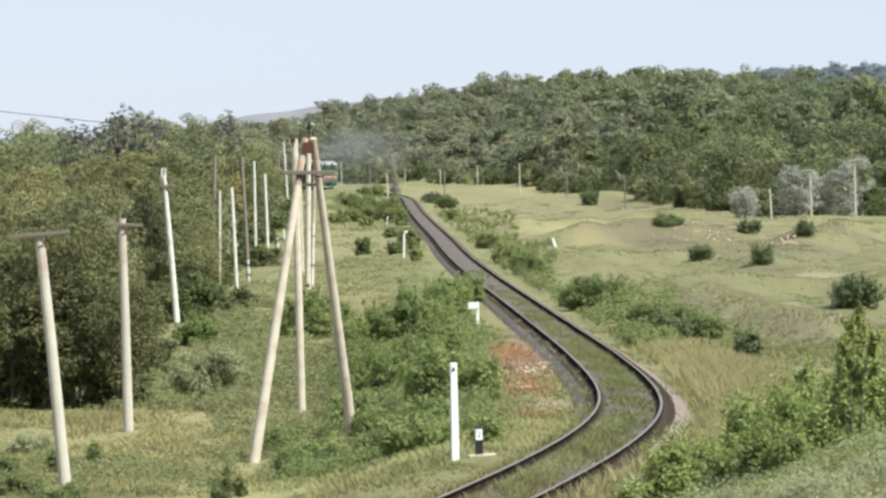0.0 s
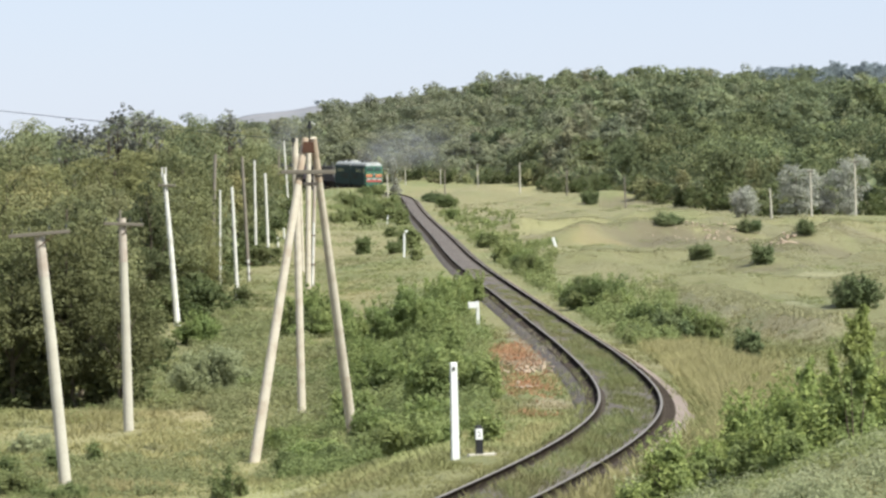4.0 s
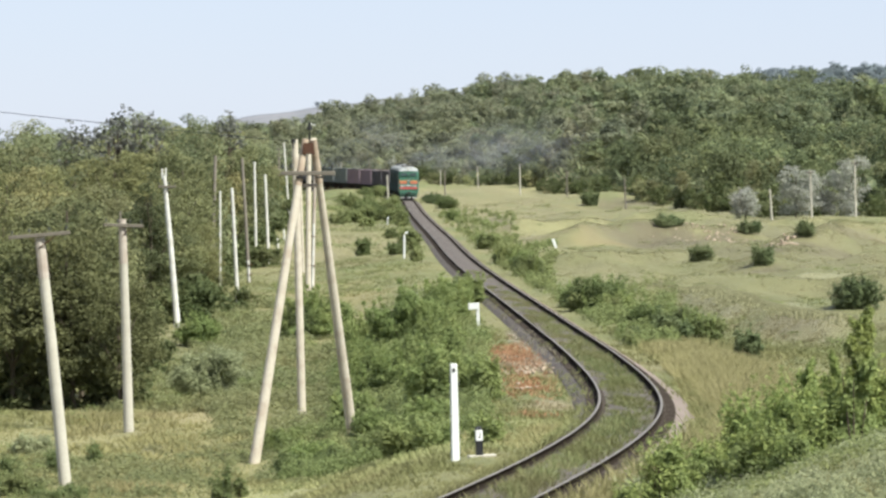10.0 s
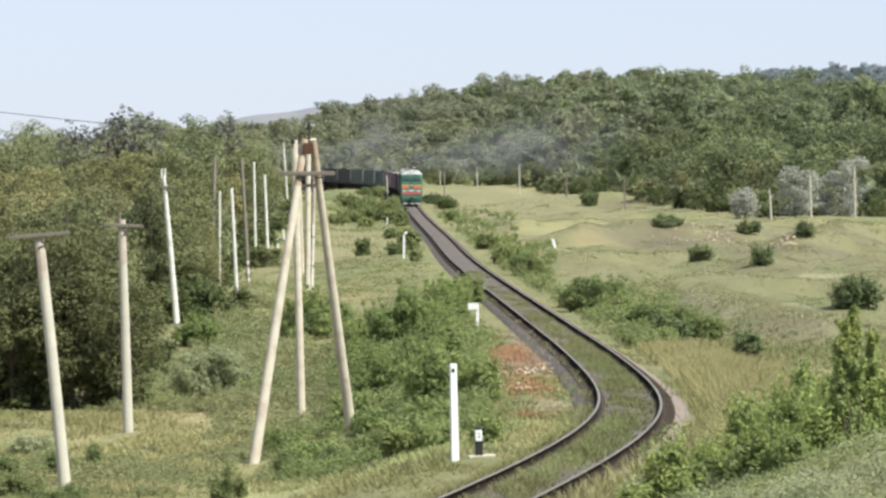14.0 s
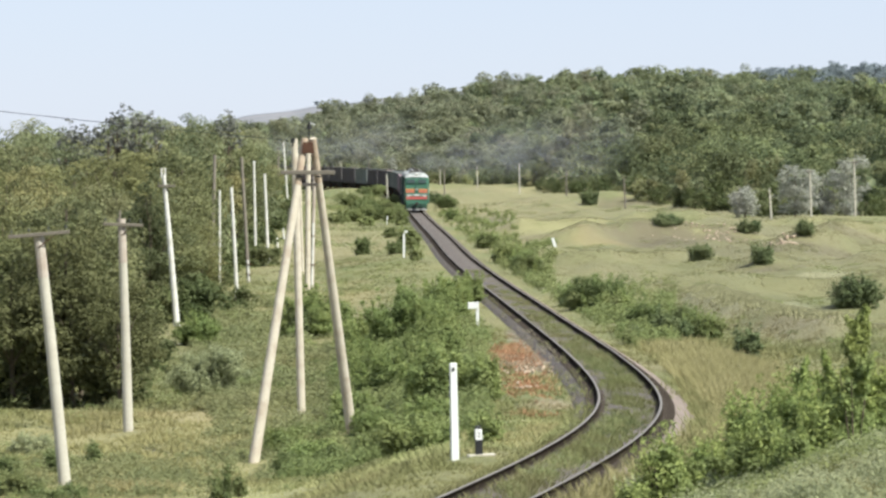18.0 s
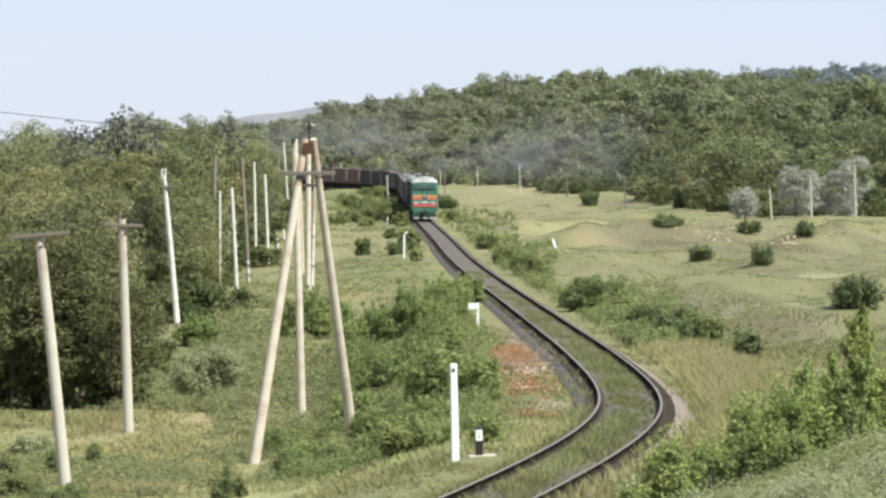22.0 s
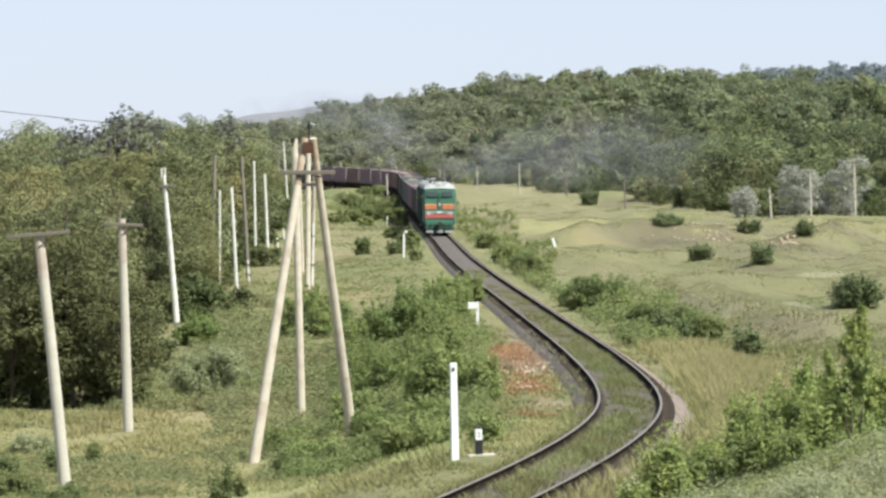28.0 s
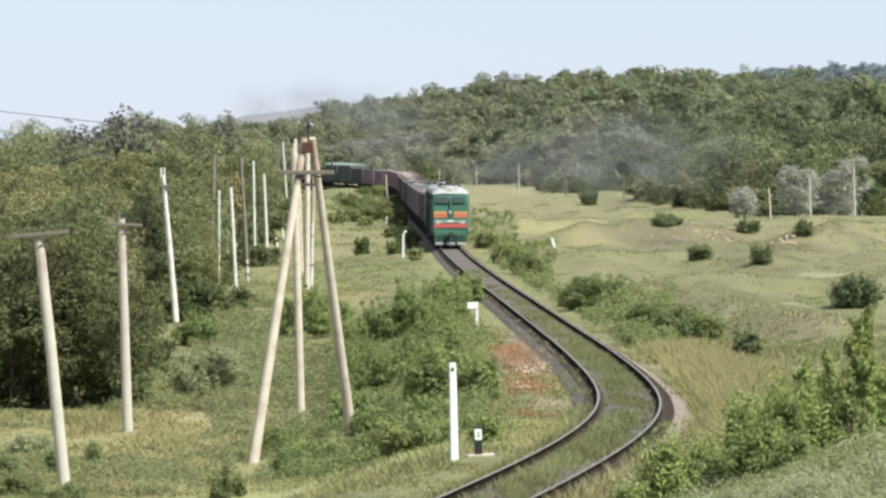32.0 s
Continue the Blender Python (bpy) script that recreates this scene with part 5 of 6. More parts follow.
part("top_pin", tube(bmesh.new(), (-0.25, 0.05, 5.4), (-0.27, 0.05, 6.95), 0.04, 0.03, 6), M_OLDWOOD, P2, "grey wooden rod")
part("stained_top", tube(bmesh.new(), (-0.166, 0, 5.3), (-0.21, 0, 6.685), 0.136, 0.125, 10), M_STAINED, P2, "rust-stained pole top")
P3 = pole(-13.3, 187, 7.6, -0.70, 0.17, 0.10, M_WHITEWASH, "whitewashed concrete pole with forked top against trees", (7.05, 0.9, 0.1), group=LINE)
part("fork", box(box(bmesh.new(), (-0.62, 0, 7.72), (0.08, 0.1, 0.5)), (-0.79, 0, 7.72), (0.08, 0.1, 0.5)), M_WHITEWASH, P3)
pole(-11.89, 216, 6.8, -0.36, 0.12, 0.085, M_WHITEWASH, "whitewashed concrete pole at the edge of the wood", group=LINE)
pole(-13.21, 254, 8.5, -0.5, 0.13, 0.09, M_OLDWOOD, "grey wooden pole on a whitewashed footing", group=LINE, stub=1.5)
pole(-15.2, 245, 8.6, 0.22, 0.14, 0.1, M_OLDWOOD, "grey weathered wooden pole half hidden by trees", group=LINE)
pole(-13.35, 223, 6.5, 0.0, 0.075, 0.06, M_WHITEWASH, "short white concrete pole among trees", group=LINE)
pole(-14.55, 290, 8.1, -0.14, 0.11, 0.085, M_WHITEWASH, "slim white concrete pole among trees", group=LINE)
pole(-13.85, 296, 7.1, -0.3, 0.13, 0.095, M_WHITEWASH, "slim white concrete pole beside the wood", group=LINE)
pole(-14.59, 330, 1.1, -0.1, 0.1, 0.09, M_WHITEWASH, "short white concrete stub in the grass", group=LINE)
pole(-15.28, 359, 1.1, -0.11, 0.1, 0.09, M_WHITEWASH, "short white concrete stub in the grass", group=LINE)
pole(-4.62, 122, 9.0, -0.24, 0.14, 0.105, M_LEG, "tall pale concrete pole behind the twin-legged pole", group=LINE)
pole(-8.72, 240, 8.9, 0.06, 0.19, 0.16, M_LEG, "tall pale concrete pole close behind the twin-legged pole", group=LINE)
pole(-8.58, 244, 8.3, 0.2, 0.13, 0.11, M_STAINED, "stained concrete pole with a tall whitewashed footing", group=LINE, stub=4.2)
pole(-10.15, 270, 8.6, -0.3, 0.13, 0.12, M_LEG, "tall pale concrete pole further along the line", group=LINE)
pole(-17.74, 430, 8.9, -0.65, 0.12, 0.09, M_WHITEWASH, "slim leaning pale pole beside the wood", group=LINE)
pole(-20.6, 470, 8.0, -0.15, 0.14, 0.1, M_OLDWOOD, "grey wooden pole with a crossarm beside the wood", (7.2, 1.6, 0), group=LINE)
FAR = "poles across the meadow"
for fx, fy, fh, fl, fm in ((46.25, 418, 6.3, -0.19, 0), (41.43, 419, 6.2, -0.25, 0), (37.9, 430, 3.6, -0.26, 0), (37.42, 469, 3.7, -0.14, 1), (27.31, 558, 4.6, -0.25, 1), (22.39, 675, 4.9, -0.1, 1),
                           (13.23, 642, 5.25, -0.1, 0), (7.6, 815, 5.1, -0.2, 0), (0.3, 651, 4.2, -0.1, 1), (-0.65, 860, 3.8, 0, 0), (-8.6, 850, 4.0, -0.14, 0), (-15.9, 820, 5.7, -0.5, 1), (-22.5, 830, 6.0, -0.28, 0), (-7.65, 520, 4.2, -0.2, 0)):
    pole(fx, fy, fh, fl, 0.13, 0.1, (M_CONCRETE, M_OLDWOOD)[fm], ("slim pale concrete pole in the meadow", "slim grey wooden pole in the meadow")[fm], (fh - 0.3, 1.0, 0.0) if fh > 6 else None, group=FAR)


def cable():
    """A thin wire sagging over the wood."""
    cu = bpy.data.curves.new("cable", "CURVE")
    cu.dimensions, cu.bevel_depth, cu.bevel_resolution = "3D", 0.012, 2
    sp = cu.splines.new("POLY")
    sp.points.add(24)
    a, b = Vector((-19.0, 150, 9.0)), Vector((-6.2, 150, 7.7))
    for i in range(25):
        u = i / 24
        sp.points[i].co = (*(a.lerp(b, u) - Vector((0, 0, 0.15 * u * (1 - u)))), 1)
    ob = new("cable", cu)
    ob.data.materials.append(M_BLACK)
    tagged(ob, "thin dark overhead wire sagging over the wood", "cable")


cable()


def twin_pole():
    """Two concrete legs leaning together under a steel cap, with a crossarm."""
    p = tagged(new("twin_leg_pole"), "pale concrete twin-legged pole with rusty cap and wooden crossarm", "pole")
    bx, by = -3.84, 105.5
    p.matrix_basis = pose(bx, by, 0)
    apex = 7.55
    for fx, fy, tx in ((-5.34, 104.2, -3.90), (-2.62, 108.5, -3.68)):
        fz = at_ground(fx, fy) - 0.3
        bm = bmesh.new()
        a, b = Vector((fx - bx, fy - by, fz)), Vector((tx - bx, 0, apex))
        mid = a.lerp(b, 0.5)
        tube(bm, a, mid, 0.158, 0.128, 16)
        tube(bm, mid, b, 0.128, 0.092, 16)
        part("leg", bm, M_LEG, p, "pale weathered concrete leg")
        c, d = a.lerp(b, 0.86), a.lerp(b, 0.999)
        part("stained_top", tube(bmesh.new(), c, d, 0.108, 0.098, 16), M_TAN, p, "brown-stained top of the leg")
    part("cap_plate", rounded(box(bmesh.new(), (0.03, -0.17, 7.28), (0.36, 0.05, 0.32), (0.8, 1)), 0.01), M_RUSTY, p, "rust-brown steel plate")
    part("crossarm", rounded(box(bmesh.new(), (0.02, -0.28, 6.58), (1.55, 0.1, 0.12)), 0.015), M_ARM, p, "grey-brown wooden crossarm")
    for k in (-0.2, 0.36):
        part("clamp", rounded(box(bmesh.new(), (k, -0.2, 6.47), (0.24, 0.24, 0.05)), 0.01), M_BLACK, p, "dark iron clamp")
    part("spacer", rounded(box(bmesh.new(), (0.08, -0.02, 6.24), (0.42, 0.1, 0.1)), 0.01), M_STAINED, p, "stained concrete spacer block")
    for k in (-0.7, -0.45, 0.5, 0.72):
        bm = bmesh.new()
        insulator(bm, (k, -0.28, 6.65), 1.0)
        part("insulator", bm, M_PORCELAIN, p)
    bm = bmesh.new()
    tube(bm, (0.06, 0, 7.4), (0.06, 0, 7.85), 0.02, 0.02, 6)
    insulator(bm, (0.06, 0, 7.68), 1.6)
    part("top_insulator", bm, M_BLACK, p)
    part("bird_guard", tube(bmesh.new(), (0.06, 0, 8.0), (0.22, 0, 7.93), 0.015, 0.012, 5), M_WHITE, p)
    part("top_insulator", tube(tube(bmesh.new(), (-0.4, 0, 7.3), (-0.4, 0, 7.55), 0.02, 0.02, 6), (-0.4, 0, 7.42), (-0.4, 0, 7.55), 0.07, 0.06, 8), M_BLACK, p)


twin_pole()


def writing(text, size, material, parent, m, name="lettering"):
    """Text of the built-in font as a flat mesh."""
    cu = bpy.data.curves.new(name, "FONT")
    cu.body, cu.size, cu.align_x, cu.align_y, cu.extrude = text, size, "CENTER", "CENTER", 0.002
    tmp = bpy.data.objects.new(name, cu)
    scene.collection.objects.link(tmp)
    me = bpy.data.meshes.new_from_object(tmp.evaluated_get(bpy.context.evaluated_depsgraph_get()))
    bpy.data.objects.remove(tmp)
    me.materials.clear()
    me.materials.append(material)
    ob = hang(new(name, me), parent)
    ob.matrix_basis = m
    return ob


def posts():
    x, y = 0.26, 80.2
    p = tagged(new("marker_post"), "tall square whitewashed marker post leaning slightly beside the track", "post")
    p.matrix_basis = pose(x, y, at_ground(x, y), 0, -1.2, 8)
    part("shaft", rounded(box(bmesh.new(), (0, 0, 0.95), (0.17, 0.17, 2.3), (0.85, 0.85)), 0.012), M_WHITE, p)
    part("bolt_plate", rounded(box(bmesh.new(), (-0.005, -0.085, 1.97), (0.05, 0.02, 0.07)), 0.004), M_BLACK, p)
    x, y = 0.79, 80.9
    q = tagged(new("distance_post"), "small striped post with white face numbered 2 and black foot", "post")
    q.matrix_basis = pose(x, y, at_ground(x, y), 0, -2.5, 10)
    part("foot", rounded(box(bmesh.new(), (0, 0, 0.1), (0.15, 0.13, 0.5)), 0.008), M_BLACK, q)
    part("face", rounded(box(bmesh.new(), (0, 0, 0.47), (0.15, 0.13, 0.24)), 0.008), M_WHITE, q)
    part("cap", rounded(box(bmesh.new(), (0, 0, 0.625), (0.155, 0.135, 0.07), (0.7, 0.7)), 0.01), M_BLACK, q)
    writing("2", 0.17, M_BLACK, q, pose(0, -0.067, 0.47, 90, 0, 0))
    part("slab", rounded(box(bmesh.new(), (0.05, -0.02, 0.0), (0.6, 0.3, 0.08)), 0.01), M_CONCRETE, q)
    x, y = 1.48, 157
    g = tagged(new("gradient_sign"), "white gradient sign board on a short white post", "sign")
    g.matrix_basis = pose(x, y, at_ground(x, y), 0, -2, 0)
    part("post", rounded(box(bmesh.new(), (0, 0, 0.55), (0.13, 0.1, 1.3)), 0.01), M_WHITE, g)
    part("board", rounded(box(bmesh.new(), (-0.17, -0.07, 1.06), (0.44, 0.04, 0.27)), 0.008), M_WHITE, g)
    x, y = -2.97, 284
    k = tagged(new("kilometre_post"), "white kilometre post with a small tilted plate", "post")
    k.matrix_basis = pose(x, y, at_ground(x, y))
    part("shaft", rounded(box(bmesh.new(), (0, 0, 0.85), (0.15, 0.15, 1.9)), 0.012), M_WHITE, k)
    part("plate", rounded(box(bmesh.new(), (0.15, -0.03, 1.96), (0.26, 0.04, 0.15), turn=Euler((0, radians(-38), 0)).to_matrix()), 0.006), M_WHITE, k)
    for x, y, h, w, tilt, lab in ((-6.18, 412, 0.85, 0.15, 4, "small white stub post on the bank"), (-1.6, 277, 0.46, 0.14, 0, "small pale stub post beside the track"), (8.6, 285, 0.72, 0.22, -18, "white leaning stone marker in the meadow")):
        s = tagged(new("stub_post"), lab, "post")
        s.matrix_basis = pose(x, y, at_ground(x, y), 0, tilt, 0)
        part("shaft", rounded(box(bmesh.new(), (0, 0, h / 2 - 0.1), (w, w, h + 0.2), (0.9, 0.9)), 0.012), M_WHITE, s)


posts()

# ---- train ----
M_GREEN = worn("locomotive_green", (0.045, 0.122, 0.08), (0.045, 0.075, 0.056), 0.45, 0, 1.2, 0.5, 20)
# sides darker than the cab front: grime, and shade put into the paint
M_SIDE = worn("grimy_shaded_green_side", (0.048, 0.068, 0.063), (0.068, 0.065, 0.065), 0.6, 0, 0.8, 0.8, 14)
M_ORANGE = worn("orange_red_stripe", (0.43, 0.14, 0.08), (0.281, 0.109, 0.078), 0.5, 0, 2, 0.4, 20)
M_RED = worn("red_stripe", (0.38, 0.09, 0.082), (0.27, 0.085, 0.07), 0.5, 0, 2, 0.4, 20)
M_YELLOW = worn("yellow_line", (0.608, 0.39, 0.109), (0.468, 0.312, 0.125), 0.5, 0, 2, 0.4, 20)
M_ROOF = worn("light_grey_roof", (0.31, 0.318, 0.31), (0.12, 0.118, 0.112), 0.6, 0, 1.6, 0.85, 12)
M_SOOT = worn("sooty_iron", (0.053, 0.050, 0.046), (0.105, 0.087, 0.071), 0.85, 0.2, 2, 0.6, 20)
M_GREY = worn("grey_paint", (0.39, 0.39, 0.382), (0.195, 0.187, 0.172), 0.55, 0, 2, 0.5, 20)
M_BROWN = worn("oxide_brown", (0.211, 0.155, 0.146), (0.150, 0.121, 0.113), 0.8, 0, 0.9, 0.7, 12)
M_WINE = worn("faded_wine_red", (0.249, 0.189, 0.208), (0.176, 0.142, 0.155), 0.8, 0, 0.9, 0.7, 12)
M_DARKWAGON = worn("dark_wagon_paint", (0.112, 0.104, 0.108), (0.135, 0.115, 0.108), 0.8, 0, 0.9, 0.7, 12)
M_FADEGREEN = worn("faded_green_paint", (0.098, 0.114, 0.101), (0.098, 0.094, 0.083), 0.75, 0, 0.9, 0.6, 12)
M_GREYGREEN = worn("grey_green_wagon_paint", (0.176, 0.192, 0.182), (0.130, 0.127, 0.117), 0.8, 0, 0.9, 0.7, 12)
M_MINT = worn("pale_green_roof", (0.21, 0.26, 0.235), (0.15, 0.17, 0.16), 0.6, 0, 0.7, 0.5, 12)
M_LOADS = [worn("crushed_stone", (0.27, 0.245, 0.235), (0.18, 0.158, 0.15), 0.95, 0, 1.5, 0.7, 9), worn("rusty_scrap", (0.178, 0.136, 0.118), (0.308, 0.271, 0.244), 0.9, 0, 1.5, 0.7, 9)]
M_FRAME = worn("dark_green_trim", (0.028, 0.07, 0.048), (0.03, 0.045, 0.036), 0.5, 0, 2, 0.4, 20)
M_GLASS, _, _gb = blank("dark_cab_glass", 0.06)
_gb.inputs["Base Color"].default_value, _gb.inputs["Specular IOR Level"].default_value = (0.035, 0.052, 0.047, 1), 0.6
M_LENS, _, _gl = blank("lamp_lens", 0.1)
_gl.inputs["Base Color"].default_value = (0.42, 0.41, 0.37, 1)


def bogie(parent, y, axles, gap, radius, frame_len):
    b = part("bogie", rounded(box(box(box(bmesh.new(), (-1.02, y, 0.62), (0.16, frame_len, 0.34)), (1.02, y, 0.62), (0.16, frame_len, 0.34)), (0, y, 0.7), (2.0, 0.5, 0.3)), 0.03), M_SOOT, parent)
    for k in range(axles):
        ay = y + (k - (axles - 1) / 2) * gap
        bm = tube(bmesh.new(), (-0.9, ay, radius), (0.9, ay, radius), 0.09, 0.09, 8)
        for s in (-1, 1):
            tube(bm, (s * 0.73, ay, radius), (s * 0.86, ay, radius), radius, radius, 18)
            tube(bm, (s * 0.70, ay, radius), (s * 0.73, ay, radius), radius * 1.06, radius * 1.06, 18)
        part("wheelset", bm, M_RUSTY, b, "steel wheelset")
        for s in (-1, 1):
            part("axle_box", rounded(box(bmesh.new(), (s * 1.08, ay, radius), (0.22, 0.34, 0.34)), 0.04), M_SOOT, b)


def coupler(parent, y, s):
    part("coupler", rounded(box(box(bmesh.new(), (0, y, 1.04), (0.22, 0.55, 0.24)), (0.03, y + s * 0.3, 1.04), (0.42, 0.26, 0.34)), 0.03), M_SOOT, parent)


HALF = 8.15      # half the body of a locomotive section


def locomotive(label):
    """One cab section; the cab looks along -y."""
    t = tagged(new("diesel_locomotive"), label, "locomotive", "locomotive sections")
    side = [(-1.47, 0.98), (1.47, 0.98), (1.5, 1.3), (1.5, 3.55), (1.44, 3.86), (-1.44, 3.86), (-1.5, 3.55), (-1.5, 1.3)]
    body = part("body", rounded(prism(bmesh.new(), side, -HALF + 0.55, HALF), 0.03), M_SIDE, t, "grimy green body, darkened with shade in its paint")
    # nose: lower front upright, windscreen leaning back, edges drawn in
    bm = bmesh.new()
    rings = []
    for y, w, z0, z1 in ((-HALF + 0.56, 1.495, 0.98, 3.86), (-HALF + 0.2, 1.47, 0.98, 3.86), (-HALF, 1.33, 1.0, 3.80)):
        lean = 0.22 if y < -HALF + 0.3 else 0.0
        zs = (z0, 1.25, 2.2, 2.95, 3.35, z1)
        ws = (w * 0.94, w, w, w, w * 0.995, w * 0.965)
        ls = (0.06, 0, 0, 0.02, lean * 0.5, lean)
        ring = [bm.verts.new((-ww, y + l, z)) for z, ww, l in zip(zs, ws, ls)] + [bm.verts.new((ww, y + l, z)) for z, ww, l in reversed(list(zip(zs, ws, ls)))]
        rings.append(ring)
    for a, b in zip(rings, rings[1:]):
        for i in range(len(a)):
            j = (i + 1) % len(a)
            bm.faces.new((a[i], a[j], b[j], b[i]))
    bm.faces.new(rings[-1])
    bmesh.ops.recalc_face_normals(bm, faces=bm.faces)
    front = part("cab_front", bm, M_GREEN, t, "green cab front")
    f = -HALF
    for s in (-1, 1):
        tilt = Euler((radians(-15), 0, 0)).to_matrix()
        part("window_frame", rounded(box(bmesh.new(), (s * 0.68, f + 0.085, 3.47), (0.98, 0.05, 0.48), turn=tilt), 0.02), M_FRAME, front, "dark green window frame")
        part("windscreen", rounded(box(bmesh.new(), (s * 0.68, f + 0.075, 3.47), (0.92, 0.05, 0.42), turn=tilt), 0.02), M_GLASS, front, "dark windscreen glass")
        part("wiper", tube(bmesh.new(), (s * 0.45, f + 0.0, 3.2), (s * 0.62, f + 0.06, 3.55), 0.012, 0.01, 5), M_BLACK, front)
        part("stripe", rounded(box(bmesh.new(), (s * 0.80, f + 0.0, 2.4), (1.06, 0.03, 0.36)), 0.008), M_ORANGE, front, "orange-red band")
        part("line", rounded(box(bmesh.new(), (s * 0.80, f + 0.0, 2.61), (1.06, 0.034, 0.06)), 0.006), M_YELLOW, front, "thin yellow line")
        part("headlight", tube(tube(bmesh.new(), (s * 1.0, f - 0.05, 1.9), (s * 1.0, f + 0.05, 1.9), 0.13, 0.13, 14), (s * 0.74, f - 0.03, 1.9), (s * 0.74, f + 0.05, 1.9), 0.07, 0.07, 12), M_LENS, front, "round buffer light")
        part("handrail", tube(bmesh.new(), (s * 1.5, f + 0.75, 1.2), (s * 1.5, f + 0.75, 2.9), 0.02, 0.02, 6), M_GREY, t)
        part("step", rounded(box(box(bmesh.new(), (s * 1.25, f + 0.5, 0.75), (0.4, 0.3, 0.05)), (s * 1.25, f + 0.5, 0.45), (0.4, 0.3, 0.05)), 0.01), M_SOOT, t)
        # cab side window and door, body windows, louvres
        part("side_window", rounded(box(bmesh.new(), (s * 1.492, f + 1.25, 3.1), (0.05, 0.95, 0.75)), 0.015), M_GLASS, t)
        part("door", rounded(box(bmesh.new(), (s * 1.49, f + 2.5, 2.35), (0.05, 0.72, 1.9)), 0.015), M_SIDE, t)
        for k in range(3):
            part("porthole", rounded(box(bmesh.new(), (s * 1.492, f + 4.6 + k * 2.3, 3.15), (0.05, 0.6, 0.5)), 0.015), M_GLASS, t)
        for k in range(6):
            bm = bmesh.new()
            for q in range(5):
                box(bm, (s * 1.505, f + 8.2 + k * 1.15, 2.0 + q * 0.16), (0.05, 0.95, 0.07))
            part("louvre", bm, M_SOOT, t)
    part("centre_pillar", rounded(box(bmesh.new(), (0, f - 0.01, 3.0), (0.13, 0.08, 1.3)), 0.02), M_GREEN, front)
    part("lower_stripe", rounded(box(bmesh.new(), (0, f - 0.005, 1.66), (2.62, 0.03, 0.3)), 0.008), M_RED, front, "lower red band")
    bm = bmesh.new()
    prism(bm, [(-0.22, 2.85), (0.22, 2.85), (0.14, 2.35), (0, 2.15), (-0.14, 2.35)], f - 0.05, f + 0.02)
    part("emblem", bm, M_GREEN, front, "raised shield emblem")
    part("emblem_rim", tube(bmesh.new(), (0, f - 0.08, 2.62), (0, f - 0.04, 2.62), 0.12, 0.12, 12), M_GREY, front)
    part("light_band", rounded(box(bmesh.new(), (0, f - 0.004, 1.97), (2.6, 0.026, 0.2)), 0.006), M_MINT, front, "pale mint band between the stripes")
    part("number_bar", rounded(box(bmesh.new(), (0, f - 0.03, 1.97), (0.52, 0.03, 0.11)), 0.006), M_WHITE, front, "white lettering bar")
    part("buffer_beam", rounded(box(bmesh.new(), (0, f + 0.08, 1.05), (2.5, 0.24, 0.36)), 0.03), M_GREEN, t)
    coupler(t, f - 0.15, -1)
    for s in (-0.85, -0.5, -0.3, 0.32, 0.55, 0.9):
        part("air_hose", tube(bmesh.new(), (s, f - 0.1, 1.05), (s, f - 0.2, 0.55), 0.035, 0.03, 6), M_BLACK, t)
    for s in (-0.86, 0, 0.86):
        part("guard_plate", rounded(box(bmesh.new(), (s, f - 0.12, 0.32), (0.7, 0.06, 0.22), turn=Euler((radians(12), 0, 0)).to_matrix()), 0.02), M_GREY, t, "pale grey rail guard plate")
    part("guard_beam", rounded(box(bmesh.new(), (0, f - 0.05, 0.66), (2.6, 0.1, 0.34)), 0.02), M_FRAME, t)
    # roof
    arch = [(1.46 * math.cos(a), 3.85 + 0.62 * math.sin(a) ** 0.85) for a in np.linspace(0.0, math.pi, 13)]
    roof = part("roof", prism(bmesh.new(), arch, f + 0.95, HALF), M_ROOF, t, "light grey domed roof")
    bm = bmesh.new()
    a = [bm.verts.new((x, f + 0.95, z)) for x, z in arch]
    b = [bm.verts.new((x * 0.96, f + 0.26, 3.845 + (z - 3.85) * 0.12)) for x, z in arch]
    for i in range(12):
        bm.faces.new((a[i], a[i + 1], b[i + 1], b[i]))
    bmesh.ops.recalc_face_normals(bm, faces=bm.faces)
    part("brow", bm, M_ROOF, t, "sloping grey roof brow")
    part("search_light", tube(bmesh.new(), (0, f + 0.42, 4.16), (0, f + 0.7, 4.2), 0.16, 0.18, 14), M_LENS, t, "central searchlight")
    for k, yy in enumerate((f + 4.2, f + 6.6, f + 9.6, f + 12.0)):
        part("roof_fan", tube(bmesh.new(), (0, yy, 4.4), (0, yy, 4.62), 0.75, 0.72, 20), M_GREY if k % 2 else M_SOOT, roof)
    part("exhaust", rounded(box(bmesh.new(), (0.1, f + 8.1, 4.6), (0.5, 0.8, 0.4)), 0.05), M_SOOT, roof, "sooty exhaust stack")
    for s in (-0.6, -0.35, 0.5):
        part("horn", tube(bmesh.new(), (s, f + 1.1, 4.42), (s, f + 0.7, 4.46), 0.03, 0.08, 8), M_GREY, roof)
    part("aerial", tube(tube(bmesh.new(), (0.75, f + 1.4, 4.25), (0.75, f + 1.4, 4.95), 0.012, 0.008, 5), (-0.75, f + 2.2, 4.25), (-0.7, f + 2.2, 4.8), 0.012, 0.01, 5), M_SOOT, roof)
    for s in (-1, 1):
        part("roof_rail", tube(bmesh.new(), (s * 1.0, f + 1.2, 4.42), (s * 1.0, f + 7.5, 4.42), 0.025, 0.025, 6), M_GREY, roof)
